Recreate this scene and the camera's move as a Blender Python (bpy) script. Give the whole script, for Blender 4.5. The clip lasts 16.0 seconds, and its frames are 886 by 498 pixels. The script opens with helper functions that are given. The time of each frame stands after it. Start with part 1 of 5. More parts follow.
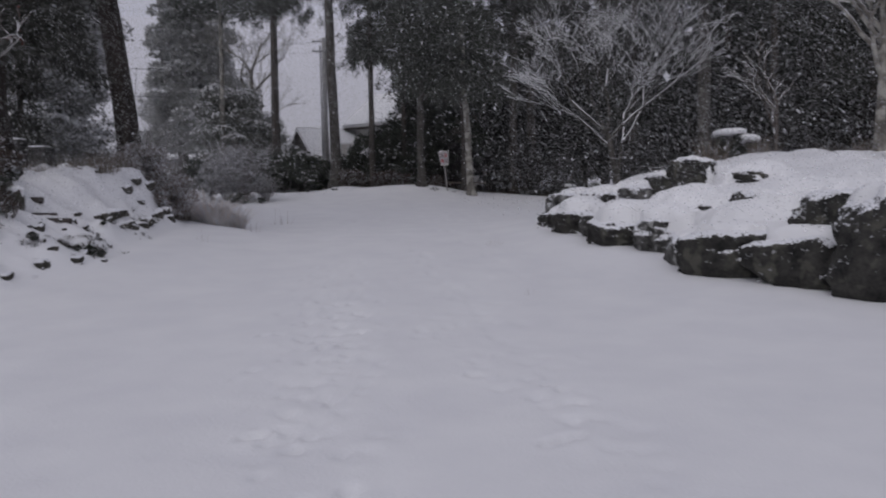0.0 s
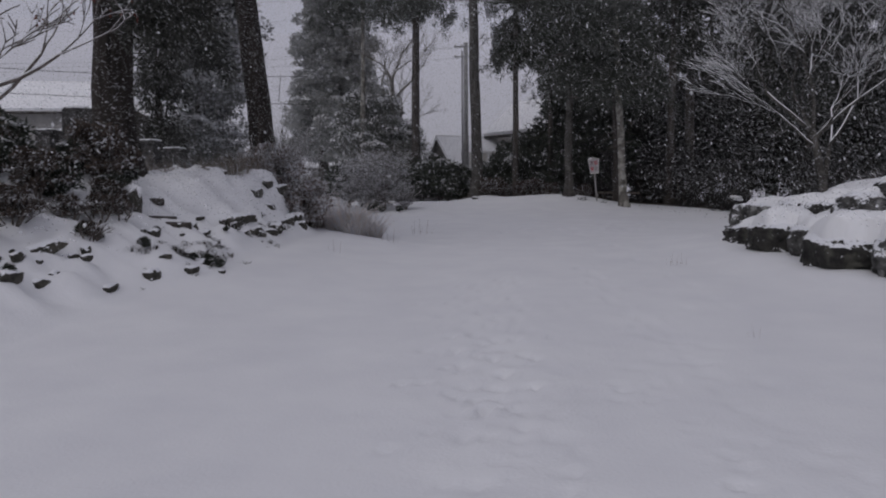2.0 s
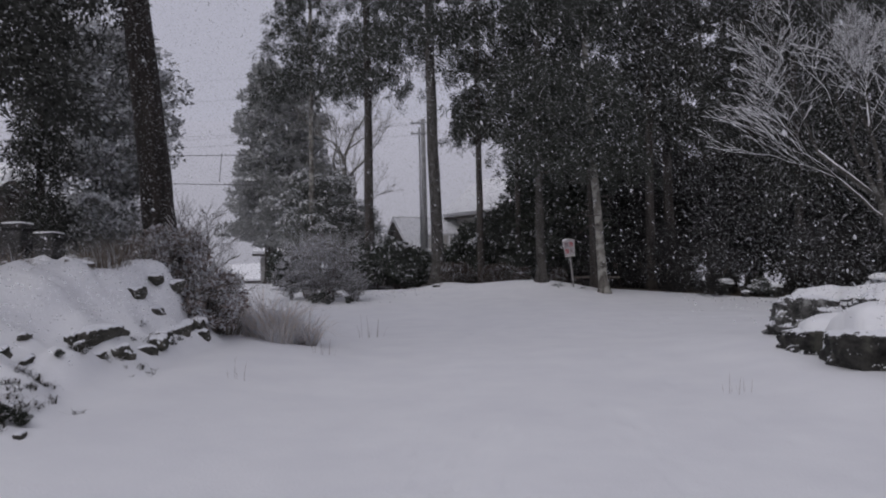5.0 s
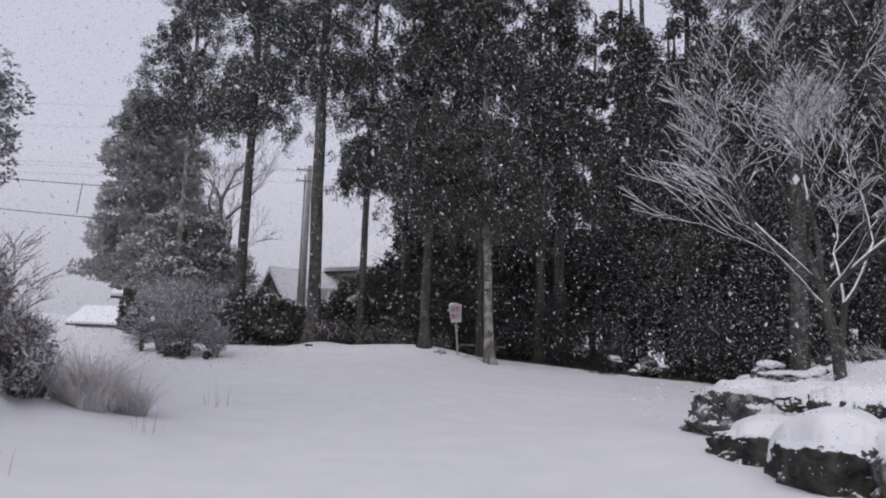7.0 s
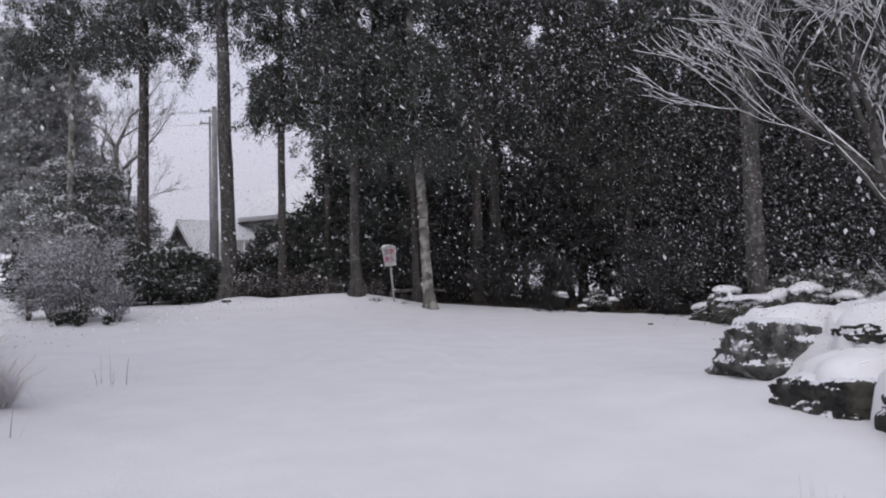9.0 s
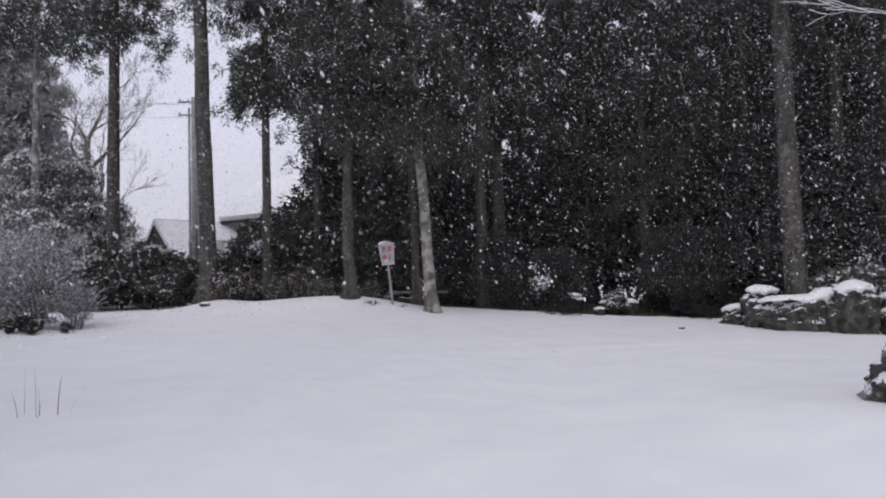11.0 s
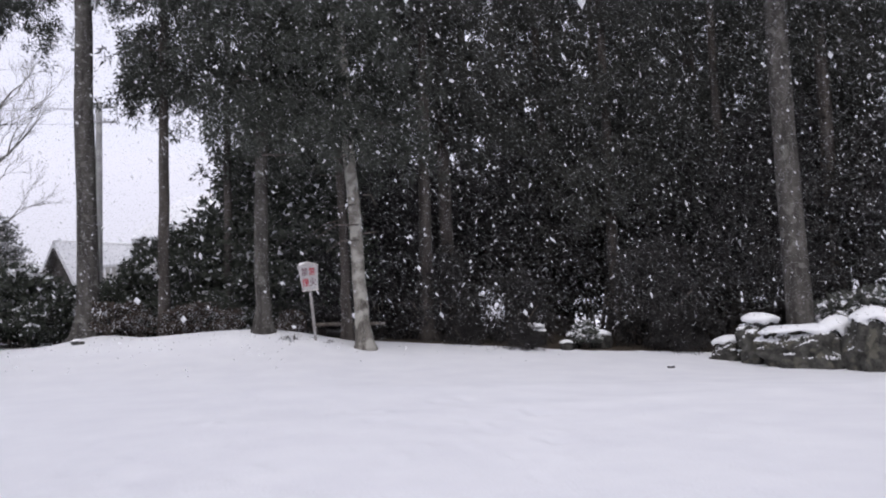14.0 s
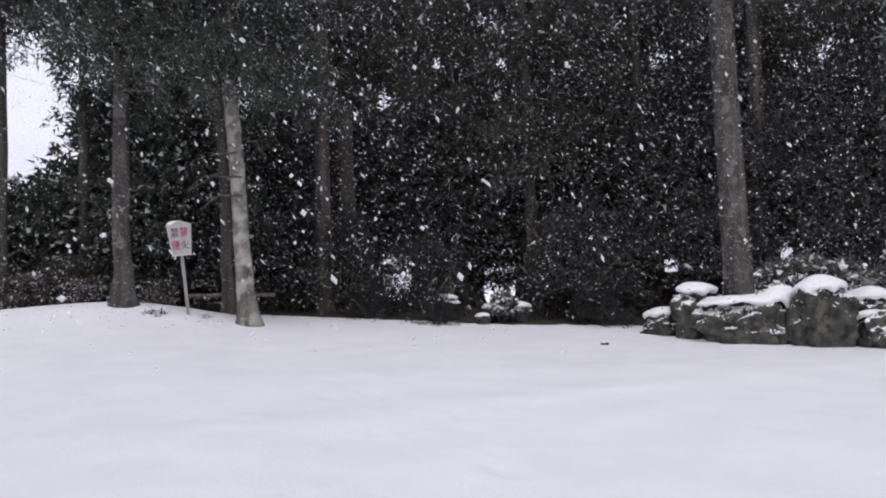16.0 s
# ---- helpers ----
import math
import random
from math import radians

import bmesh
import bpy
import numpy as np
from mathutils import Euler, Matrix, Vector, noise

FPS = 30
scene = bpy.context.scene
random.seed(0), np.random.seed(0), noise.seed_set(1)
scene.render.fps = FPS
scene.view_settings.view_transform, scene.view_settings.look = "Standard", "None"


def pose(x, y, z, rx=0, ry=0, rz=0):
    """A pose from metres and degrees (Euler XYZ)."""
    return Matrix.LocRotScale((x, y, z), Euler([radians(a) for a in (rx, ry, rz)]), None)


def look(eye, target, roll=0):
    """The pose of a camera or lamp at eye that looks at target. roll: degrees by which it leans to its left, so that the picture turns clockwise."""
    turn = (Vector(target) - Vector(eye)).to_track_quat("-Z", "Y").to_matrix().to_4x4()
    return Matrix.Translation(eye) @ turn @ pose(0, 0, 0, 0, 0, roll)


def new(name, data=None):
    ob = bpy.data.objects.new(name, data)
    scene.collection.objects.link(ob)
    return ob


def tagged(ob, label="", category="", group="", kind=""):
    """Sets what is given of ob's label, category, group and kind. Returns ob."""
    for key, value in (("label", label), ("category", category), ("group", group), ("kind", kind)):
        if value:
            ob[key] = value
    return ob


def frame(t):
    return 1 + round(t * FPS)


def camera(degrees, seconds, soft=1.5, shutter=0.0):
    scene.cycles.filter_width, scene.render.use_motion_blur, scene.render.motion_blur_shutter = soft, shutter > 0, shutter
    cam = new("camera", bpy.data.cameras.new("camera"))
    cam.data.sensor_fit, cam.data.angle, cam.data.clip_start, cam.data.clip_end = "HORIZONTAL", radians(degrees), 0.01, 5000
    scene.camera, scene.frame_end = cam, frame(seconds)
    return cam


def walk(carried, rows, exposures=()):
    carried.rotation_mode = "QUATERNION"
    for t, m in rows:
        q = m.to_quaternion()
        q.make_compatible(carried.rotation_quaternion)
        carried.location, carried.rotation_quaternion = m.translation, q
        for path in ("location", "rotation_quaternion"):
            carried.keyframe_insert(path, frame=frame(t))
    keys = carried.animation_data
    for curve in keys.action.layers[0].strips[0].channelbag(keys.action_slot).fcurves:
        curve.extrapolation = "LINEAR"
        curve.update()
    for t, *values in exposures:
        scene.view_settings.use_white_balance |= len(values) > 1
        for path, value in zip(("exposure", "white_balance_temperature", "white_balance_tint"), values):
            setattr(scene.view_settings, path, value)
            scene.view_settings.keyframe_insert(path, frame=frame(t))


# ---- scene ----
cam = camera(58.0, 16.0, 2.0, 0.2)
PATH = [
    (0, (-0.068, 0.931, 1.472), (-0.078, 2.926, 1.344), -1.1),
    (0.5, (-0.153, 1.494, 1.523), (-0.358, 3.483, 1.462), -1.6),
    (1, (-0.296, 2.109, 1.531), (-0.551, 4.083, 1.341), -1.5),
    (1.5, (-0.522, 2.69, 1.549), (-0.71, 4.674, 1.392), -1.3),
    (2, (-0.648, 3.292, 1.391), (-0.989, 5.26, 1.297), -0.3),
    (2.5, (-0.766, 3.958, 1.431), (-0.994, 5.925, 1.157), -0.6),
    (3, (-0.77, 4.636, 1.524), (-1.016, 6.617, 1.410), -1.3),
    (3.5, (-0.94, 5.363, 1.621), (-1.252, 7.336, 1.525), -1.3),
    (4, (-1.093, 6.077, 1.629), (-1.319, 8.064, 1.629), -1.0),
    (4.2, (-1.135, 6.385, 1.643), (-1.381, 8.37, 1.686), -1.3),
    (6.5, (-1.332, 9.142, 1.745), (-1.467, 11.129, 1.931), -1.6),
    (7, (-1.4, 9.721, 1.834), (-1.348, 11.703, 2.094), 2.2),
    (7.5, (-1.618, 10.283, 1.789), (-1.64, 12.274, 1.971), 0.2),
    (8, (-1.695, 11.002, 1.811), (-1.71, 13.0, 1.880), -0.7),
    (8.5, (-1.73, 11.739, 1.808), (-1.502, 13.722, 1.929), -1.3),
    (11, (-1.959, 15.068, 1.775), (-1.661, 17.041, 1.913), -1.8),
    (11.5, (-1.839, 15.807, 1.768), (-1.679, 17.794, 1.917), -1.8),
    (12, (-1.608, 16.462, 1.801), (-1.403, 18.445, 1.961), -1.6),
    (12.5, (-1.59, 17.112, 1.675), (-1.27, 19.046, 2.065), -1.7),
    (13, (-1.476, 17.755, 1.669), (-1.087, 19.688, 2.001), -1.4),
    (13.5, (-1.327, 18.483, 1.784), (-0.843, 20.414, 1.977), -1.9),
    (14, (-1.046, 19.117, 1.933), (-0.619, 21.06, 2.134), -2.3),
    (14.5, (-0.939, 19.778, 1.921), (-0.379, 21.692, 2.072), -2.6),
    (15, (-0.808, 20.477, 1.919), (-0.195, 22.38, 1.969), -2.8),
    (15.5, (-0.584, 21.065, 1.947), (0.078, 22.949, 2.040), -2.4),
    (16, (-0.436, 21.708, 1.937), (0.224, 23.592, 2.058), -2.4),
]
EXPOSURES = [(0, -0.75), (1, -1.02), (1.5, -1.0), (2, -0.93), (2.5, -1.07), (3.5, -0.95), (4, -0.8), (6.5, -0.3), (7, -0.12), (7.5, -0.14), (8, -0.35), (8.5, -0.12), (11, 0.13), (12, 0.1), (12.5, 0.46), (13, 0.7), (13.5, 0.52), (14, 0.46), (15, 0.41), (16, 0.5)]
walk(cam, [(t, look(eye, target, roll)) for t, eye, target, roll in PATH], EXPOSURES)

# ---------------------------------------------------------------- sky and light
world = bpy.data.worlds.new("overcast_sky")
scene.world = world
world.use_nodes = True
wn, wl = world.node_tree.nodes, world.node_tree.links
sky = wn.new("ShaderNodeTexSky")
sky.sky_type = "NISHITA"
sky.sun_disc = False
SUN_EL, SUN_ROT = radians(48), radians(200)
sky.sun_elevation, sky.sun_rotation = SUN_EL, SUN_ROT
sky.air_density, sky.dust_density, sky.ozone_density = 1.0, 6.0, 1.0
cloud = wn.new("ShaderNodeMix")
cloud.data_type = "RGBA"
cloud.inputs[0].default_value = 0.88
cloud.inputs[7].default_value = (7.2, 7.15, 8.5, 1)
wl.new(sky.outputs[0], cloud.inputs[6])
wl.new(cloud.outputs[2], wn["Background"].inputs[0])
wn["Background"].inputs[1].default_value = 0.098

sun_data = bpy.data.lights.new("sun", "SUN")
sun_data.energy, sun_data.angle, sun_data.color = 0.75, radians(50), (1.0, 0.985, 1.0)
sun = new("sun", sun_data)
sun.matrix_world = look((0, 0, 60), (0 - 20 * math.sin(SUN_ROT), 0 - 20 * math.cos(SUN_ROT), 60 - 20 * math.tan(SUN_EL)))


# ---------------------------------------------------------------- materials
def principled(name, rough=0.8, spec=0.3):
    m = bpy.data.materials.new(name)
    m.use_nodes = True
    b = m.node_tree.nodes["Principled BSDF"]
    b.inputs["Roughness"].default_value = rough
    b.inputs["Specular IOR Level"].default_value = spec
    return m, m.node_tree.nodes, m.node_tree.links, b


def ramp(nodes, stops):
    r = nodes.new("ShaderNodeValToRGB")
    while len(r.color_ramp.elements) < len(stops):
        r.color_ramp.elements.new(0.5)
    for e, (p, c) in zip(r.color_ramp.elements, stops):
        e.position, e.color = p, (*c, 1)
    return r


def surface(name, dark, light, scale=8.0, fine=60.0, rough=0.85, bump=0.3, stretch=(1, 1, 1), snow=0.0, spec=0.25, lichen=None, fleck=14, cover=0.55):
    """A weathered surface: grain at two scales, relief, and where asked lichen stains or snow lying on what faces up."""
    m, n, l, b = principled(name, rough, spec)
    co = n.new("ShaderNodeTexCoord")
    mp = n.new("ShaderNodeMapping")
    mp.inputs["Scale"].default_value = stretch
    l.new(co.outputs["Object"], mp.inputs[0])
    a = n.new("ShaderNodeTexNoise")
    a.inputs["Scale"].default_value, a.inputs["Detail"].default_value = scale, 6
    f = n.new("ShaderNodeTexNoise")
    f.inputs["Scale"].default_value, f.inputs["Detail"].default_value = fine, 4
    l.new(mp.outputs[0], a.inputs[0])
    l.new(mp.outputs[0], f.inputs[0])
    add = n.new("ShaderNodeMath")
    add.operation = "MULTIPLY_ADD"
    add.inputs[1].default_value = 0.45
    l.new(f.outputs[0], add.inputs[0])
    l.new(a.outputs[0], add.inputs[2])
    r = ramp(n, [(0.5, dark), (0.95, light)])
    l.new(add.outputs[0], r.inputs[0])
    col = r.outputs[0]
    if lichen:
        v = n.new("ShaderNodeTexNoise")
        v.inputs["Scale"].default_value, v.inputs["Detail"].default_value = scale * 0.7, 8
        l.new(co.outputs["Object"], v.inputs[0])
        k = ramp(n, [(cover, (0, 0, 0)), (cover + 0.09, (1, 1, 1))])
        l.new(v.outputs[0], k.inputs[0])
        mx = n.new("ShaderNodeMix")
        mx.data_type = "RGBA"
        l.new(k.outputs[0], mx.inputs[0])
        l.new(col, mx.inputs[6])
        mx.inputs[7].default_value = (*lichen, 1)
        col = mx.outputs[2]
    if snow:
        g = n.new("ShaderNodeNewGeometry")
        sx = n.new("ShaderNodeSeparateXYZ")
        l.new(g.outputs["Normal"], sx.inputs[0])
        w = n.new("ShaderNodeTexNoise")
        w.inputs["Scale"].default_value, w.inputs["Detail"].default_value = fleck, 6
        l.new(co.outputs["Object"], w.inputs[0])
        s = n.new("ShaderNodeMath")
        s.operation = "MULTIPLY_ADD"
        s.inputs[1].default_value = 1.5
        l.new(w.outputs[0], s.inputs[0])
        l.new(sx.outputs[2], s.inputs[2])
        hf = n.new("ShaderNodeMath")
        hf.operation = "MULTIPLY"
        hf.inputs[1].default_value = 0.5
        l.new(s.outputs[0], hf.inputs[0])
        k = ramp(n, [(0.88 - snow * 0.5, (0, 0, 0)), (0.93 - snow * 0.5, (1, 1, 1))])
        l.new(hf.outputs[0], k.inputs[0])
        mx = n.new("ShaderNodeMix")
        mx.data_type = "RGBA"
        l.new(k.outputs[0], mx.inputs[0])
        l.new(col, mx.inputs[6])
        mx.inputs[7].default_value = (0.8, 0.81, 0.84, 1)
        col = mx.outputs[2]
    l.new(col, b.inputs["Base Color"])
    bp = n.new("ShaderNodeBump")
    bp.inputs["Strength"].default_value, bp.inputs["Distance"].default_value = bump, 0.03
    l.new(add.outputs[0], bp.inputs["Height"])
    l.new(bp.outputs[0], b.inputs["Normal"])
    return m


def foliage(name, dark, light, snow=0.08, rough=0.7):
    """Leaves that differ one from another; a share of them carries snow."""
    m, n, l, b = principled(name, rough, 0.2)
    g = n.new("ShaderNodeNewGeometry")
    r = ramp(n, [(0.0, dark), (1.0, light)])
    l.new(g.outputs["Random Per Island"], r.inputs[0])
    h = n.new("ShaderNodeMath")
    h.operation = "MULTIPLY"
    h.inputs[1].default_value = 7.31
    l.new(g.outputs["Random Per Island"], h.inputs[0])
    fr = n.new("ShaderNodeMath")
    fr.operation = "FRACT"
    l.new(h.outputs[0], fr.inputs[0])
    lt = n.new("ShaderNodeMath")
    lt.operation = "LESS_THAN"
    lt.inputs[1].default_value = snow
    l.new(fr.outputs[0], lt.inputs[0])
    mx = n.new("ShaderNodeMix")
    mx.data_type = "RGBA"
    l.new(lt.outputs[0], mx.inputs[0])
    l.new(r.outputs[0], mx.inputs[6])
    mx.inputs[7].default_value = (0.72, 0.73, 0.76, 1)
    l.new(mx.outputs[2], b.inputs["Base Color"])
    thin = n.new("ShaderNodeBsdfTranslucent")
    l.new(mx.outputs[2], thin.inputs[0])
    both = n.new("ShaderNodeMixShader")
    both.inputs[0].default_value = 0.42
    l.new(b.outputs[0], both.inputs[1])
    l.new(thin.outputs[0], both.inputs[2])
    l.new(both.outputs[0], n["Material Output"].inputs[0])
    return m


def snow_material(name, forest=False):
    m, n, l, b = principled(name, 0.65, 0.25)
    co = n.new("ShaderNodeTexCoord")
    a = n.new("ShaderNodeTexNoise")
    a.inputs["Scale"].default_value, a.inputs["Detail"].default_value = 1.3, 5
    f = n.new("ShaderNodeTexNoise")
    f.inputs["Scale"].default_value, f.inputs["Detail"].default_value = 38, 5
    for t in (a, f):
        l.new(co.outputs["Object"], t.inputs[0])
    r = ramp(n, [(0.3, (0.77, 0.775, 0.80)), (0.7, (0.83, 0.835, 0.85))] if forest else [(0.3, (0.83, 0.835, 0.85)), (0.7, (0.88, 0.885, 0.90))])
    l.new(a.outputs[0], r.inputs[0])
    col = r.outputs[0]
    if forest:
        at = n.new("ShaderNodeAttribute")
        at.attribute_name = "bare"
        lit = n.new("ShaderNodeTexNoise")
        lit.inputs["Scale"].default_value, lit.inputs["Detail"].default_value = 2.2, 7
        l.new(co.outputs["Object"], lit.inputs[0])
        ad = n.new("ShaderNodeMath")
        ad.operation = "MULTIPLY_ADD"
        ad.inputs[1].default_value = 0.7
        l.new(lit.outputs[0], ad.inputs[0])
        l.new(at.outputs["Fac"], ad.inputs[2])
        k = ramp(n, [(0.82, (0, 0, 0)), (0.93, (1, 1, 1))])
        l.new(ad.outputs[0], k.inputs[0])
        earth = ramp(n, [(0.3, (0.03, 0.024, 0.018)), (0.7, (0.075, 0.058, 0.042))])
        l.new(f.outputs[0], earth.inputs[0])
        mx = n.new("ShaderNodeMix")
        mx.data_type = "RGBA"
        l.new(k.outputs[0], mx.inputs[0])
        l.new(col, mx.inputs[6])
        l.new(earth.outputs[0], mx.inputs[7])
        col = mx.outputs[2]
    l.new(col, b.inputs["Base Color"])
    bp = n.new("ShaderNodeBump")
    bp.inputs["Strength"].default_value, bp.inputs["Distance"].default_value = 0.25, 0.02
    l.new(f.outputs[0], bp.inputs["Height"])
    bq = n.new("ShaderNodeBump")
    bq.inputs["Strength"].default_value, bq.inputs["Distance"].default_value = 0.2, 0.12
    l.new(a.outputs[0], bq.inputs["Height"])
    l.new(bp.outputs[0], bq.inputs["Normal"])
    l.new(bq.outputs[0], b.inputs["Normal"])
    return m


SNOW = snow_material("snow")
GROUND = snow_material("snow_ground", True)


def flake_material(name, clear):
    m, n, l, b = principled(name, 0.7, 0.2)
    b.inputs["Base Color"].default_value = (0.85, 0.86, 0.88, 1)
    see, mix = n.new("ShaderNodeBsdfTransparent"), n.new("ShaderNodeMixShader")
    mix.inputs[0].default_value = clear
    l.new(b.outputs[0], mix.inputs[1])
    l.new(see.outputs[0], mix.inputs[2])
    l.new(mix.outputs[0], n["Material Output"].inputs[0])
    return m


FLAKE = flake_material("snowflake", 0.38)
POWDER = flake_material("powder_snow", 0.71)
BARK = surface("cedar_bark", (0.028, 0.025, 0.023), (0.095, 0.083, 0.074), 5, 26, 0.9, 0.8, (1, 1, 0.12))
BARK_PALE = surface("pale_bark", (0.07, 0.064, 0.056), (0.24, 0.225, 0.20), 4, 30, 0.9, 0.6, (1, 1, 0.35), lichen=(0.34, 0.33, 0.295), cover=0.49)
BARK_GREY = surface("grey_bark", (0.026, 0.024, 0.022), (0.10, 0.093, 0.085), 6, 30, 0.9, 0.8, (1, 1, 0.2), lichen=(0.12, 0.117, 0.105))
BARK_OLD = surface("old_cedar_bark", (0.012, 0.010, 0.009), (0.05, 0.043, 0.038), 4, 22, 0.9, 1.0, (1, 1, 0.10))
TWIG = surface("twig_bark", (0.06, 0.05, 0.045), (0.17, 0.145, 0.13), 12, 60, 0.85, 0.3)
ROCK = surface("mossy_rock", (0.012, 0.012, 0.012), (0.062, 0.06, 0.054), 5, 26, 0.85, 1.0, snow=0.41, lichen=(0.085, 0.083, 0.07), fleck=22)
ROCK_YARD = surface("brown_rock", (0.016, 0.016, 0.015), (0.098, 0.095, 0.086), 5, 26, 0.9, 1.0, snow=0.40, lichen=(0.11, 0.105, 0.085), fleck=20)
ROCK_PALE = surface("lichen_rock", (0.018, 0.018, 0.017), (0.13, 0.128, 0.122), 7, 34, 0.9, 1.0, snow=0.62, lichen=(0.30, 0.30, 0.29), fleck=30)
CEDAR = foliage("cedar_leaf", (0.05, 0.055, 0.047), (0.10, 0.108, 0.094), 0.012)
CEDAR_DARK = foliage("cedar_leaf_dark", (0.044, 0.045, 0.041), (0.082, 0.084, 0.075), 0.006)
# far cypress: snowfall haze is put into the leaf colour, much paler than cedar
CYPRESS = foliage("cypress_leaf_hazed", (0.31, 0.315, 0.305), (0.44, 0.445, 0.43), 0.05)
CAMELLIA = foliage("camellia_leaf", (0.036, 0.042, 0.034), (0.08, 0.09, 0.07), 0.03, 0.6)
# darker copy of the camellia leaf: the wood's inner shade put into the colour
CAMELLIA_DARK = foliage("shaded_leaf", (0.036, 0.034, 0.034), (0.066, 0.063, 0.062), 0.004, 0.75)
# base leaf tone paled in place of haze; a fifth of leaves carry snow
BROAD = foliage("broad_evergreen_leaf", (0.17, 0.172, 0.165), (0.31, 0.312, 0.30), 0.2)
BRUSH_FROST = foliage("frosted_brush_leaf", (0.14, 0.115, 0.105), (0.33, 0.275, 0.25), 0.42)
FROST = foliage("frosted_twig_leaf", (0.15, 0.142, 0.14), (0.34, 0.325, 0.32), 0.3)
SNOWY_LEAF = foliage("snowy_leaf", (0.10, 0.105, 0.095), (0.18, 0.185, 0.165), 0.05)
BRUSH = foliage("brush_leaf", (0.035, 0.028, 0.024), (0.15, 0.12, 0.10), 0.15)
RED_LEAF = foliage("red_brown_leaf", (0.09, 0.03, 0.025), (0.20, 0.085, 0.065), 0.1)
DARK_PLANT = foliage("withered_leaf", (0.02, 0.02, 0.016), (0.085, 0.075, 0.06), 0.12)
ROCK_BANK = surface("snowy_stone", (0.02, 0.021, 0.018), (0.12, 0.112, 0.095), 6, 30, 0.9, 0.9, snow=0.6)
STRAW = foliage("dry_grass", (0.62, 0.55, 0.50), (0.84, 0.78, 0.72), 0.6)
REED = foliage("grey_grass", (0.10, 0.085, 0.07), (0.26, 0.22, 0.18), 0.12)
WOOD = surface("weathered_wood", (0.06, 0.052, 0.046), (0.2, 0.175, 0.15), 6, 45, 0.85, 0.5, (1, 1, 0.15))
WOOD_GREY = surface("grey_post_wood", (0.20, 0.19, 0.185), (0.40, 0.38, 0.37), 6, 40, 0.8, 0.3, (1, 1, 0.2))
WOOD_PALE = surface("pale_wood", (0.42, 0.39, 0.36), (0.66, 0.62, 0.58), 6, 40, 0.8, 0.3, (1, 1, 0.2))
STONE = surface("cut_stone", (0.025, 0.025, 0.024), (0.085, 0.082, 0.08), 5, 40, 0.9, 0.4)
BOARD = surface("white_sign_paint", (0.33, 0.32, 0.32), (0.46, 0.45, 0.45), 5, 30, 0.6, 0.1)
RED = surface("faded_red_paint", (0.30, 0.03, 0.045), (0.50, 0.09, 0.11), 20, 60, 0.6, 0.1)
PURPLE = surface("dark_sign_paint", (0.09, 0.05, 0.06), (0.20, 0.11, 0.13), 20, 60, 0.6, 0.1)
WALL = surface("pale_siding", (0.50, 0.49, 0.47), (0.66, 0.65, 0.63), 2, 20, 0.8, 0.2)
WALL_GREY = surface("grey_plaster", (0.22, 0.215, 0.21), (0.34, 0.33, 0.32), 2, 20, 0.85, 0.2)
DARK_WOOD = surface("dark_boards", (0.03, 0.026, 0.024), (0.09, 0.08, 0.072), 4, 30, 0.85, 0.3, (1, 1, 0.2))
CONCRETE = surface("pole_concrete", (0.28, 0.28, 0.28), (0.44, 0.44, 0.43), 4, 30, 0.85, 0.2)
CABLE, _n, _l, _b = principled("black_cable", 0.6, 0.3)
_b.inputs["Base Color"].default_value = (0.12, 0.12, 0.125, 1)
STEEL, _n, _l, _b = principled("galvanised_steel", 0.5, 0.5)
_b.inputs["Base Color"].default_value, _b.inputs["Metallic"].default_value = (0.4, 0.4, 0.42, 1), 0.8
GLASS, _n, _l, _b = principled("window_glass", 0.08, 0.6)
_b.inputs["Base Color"].default_value = (0.03, 0.035, 0.04, 1)


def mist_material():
    """Hills far off in the snowfall; haze painted as glowing greys, paler upward."""
    m = bpy.data.materials.new("glowing_haze")
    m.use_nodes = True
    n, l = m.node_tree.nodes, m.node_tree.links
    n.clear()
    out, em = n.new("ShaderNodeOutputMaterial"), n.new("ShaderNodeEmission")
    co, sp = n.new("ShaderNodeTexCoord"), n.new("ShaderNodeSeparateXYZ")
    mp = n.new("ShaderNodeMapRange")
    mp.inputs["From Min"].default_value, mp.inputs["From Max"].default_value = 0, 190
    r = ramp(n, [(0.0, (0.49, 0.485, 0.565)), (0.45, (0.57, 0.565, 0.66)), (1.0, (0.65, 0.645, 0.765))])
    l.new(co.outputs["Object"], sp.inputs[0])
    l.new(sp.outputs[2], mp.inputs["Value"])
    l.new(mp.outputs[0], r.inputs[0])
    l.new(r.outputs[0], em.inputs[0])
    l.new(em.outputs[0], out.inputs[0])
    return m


HILL = mist_material()


# ---------------------------------------------------------------- mesh tools
def mesh(name, verts, faces, mat, smooth=True):
    me = bpy.data.meshes.new(name)
    me.from_pydata([tuple(v) for v in verts], [], [tuple(f) for f in faces])
    me.materials.append(mat)
    if smooth:
        me.polygons.foreach_set("use_smooth", [True] * len(me.polygons))
    me.update()
    return me


def part(name, me, parent, label=""):
    ob = new(name, me)
    ob.parent = parent
    return tagged(ob, label, kind="stuff" if name in ("branch_snow", "leaf_snow") else "")


def soup(chunks):
    """Joins (verts, faces) pairs."""
    V, F, k = [], [], 0
    for v, f in chunks:
        V.extend(v)
        F.extend([tuple(i + k for i in q) for q in f])
        k += len(v)
    return V, F


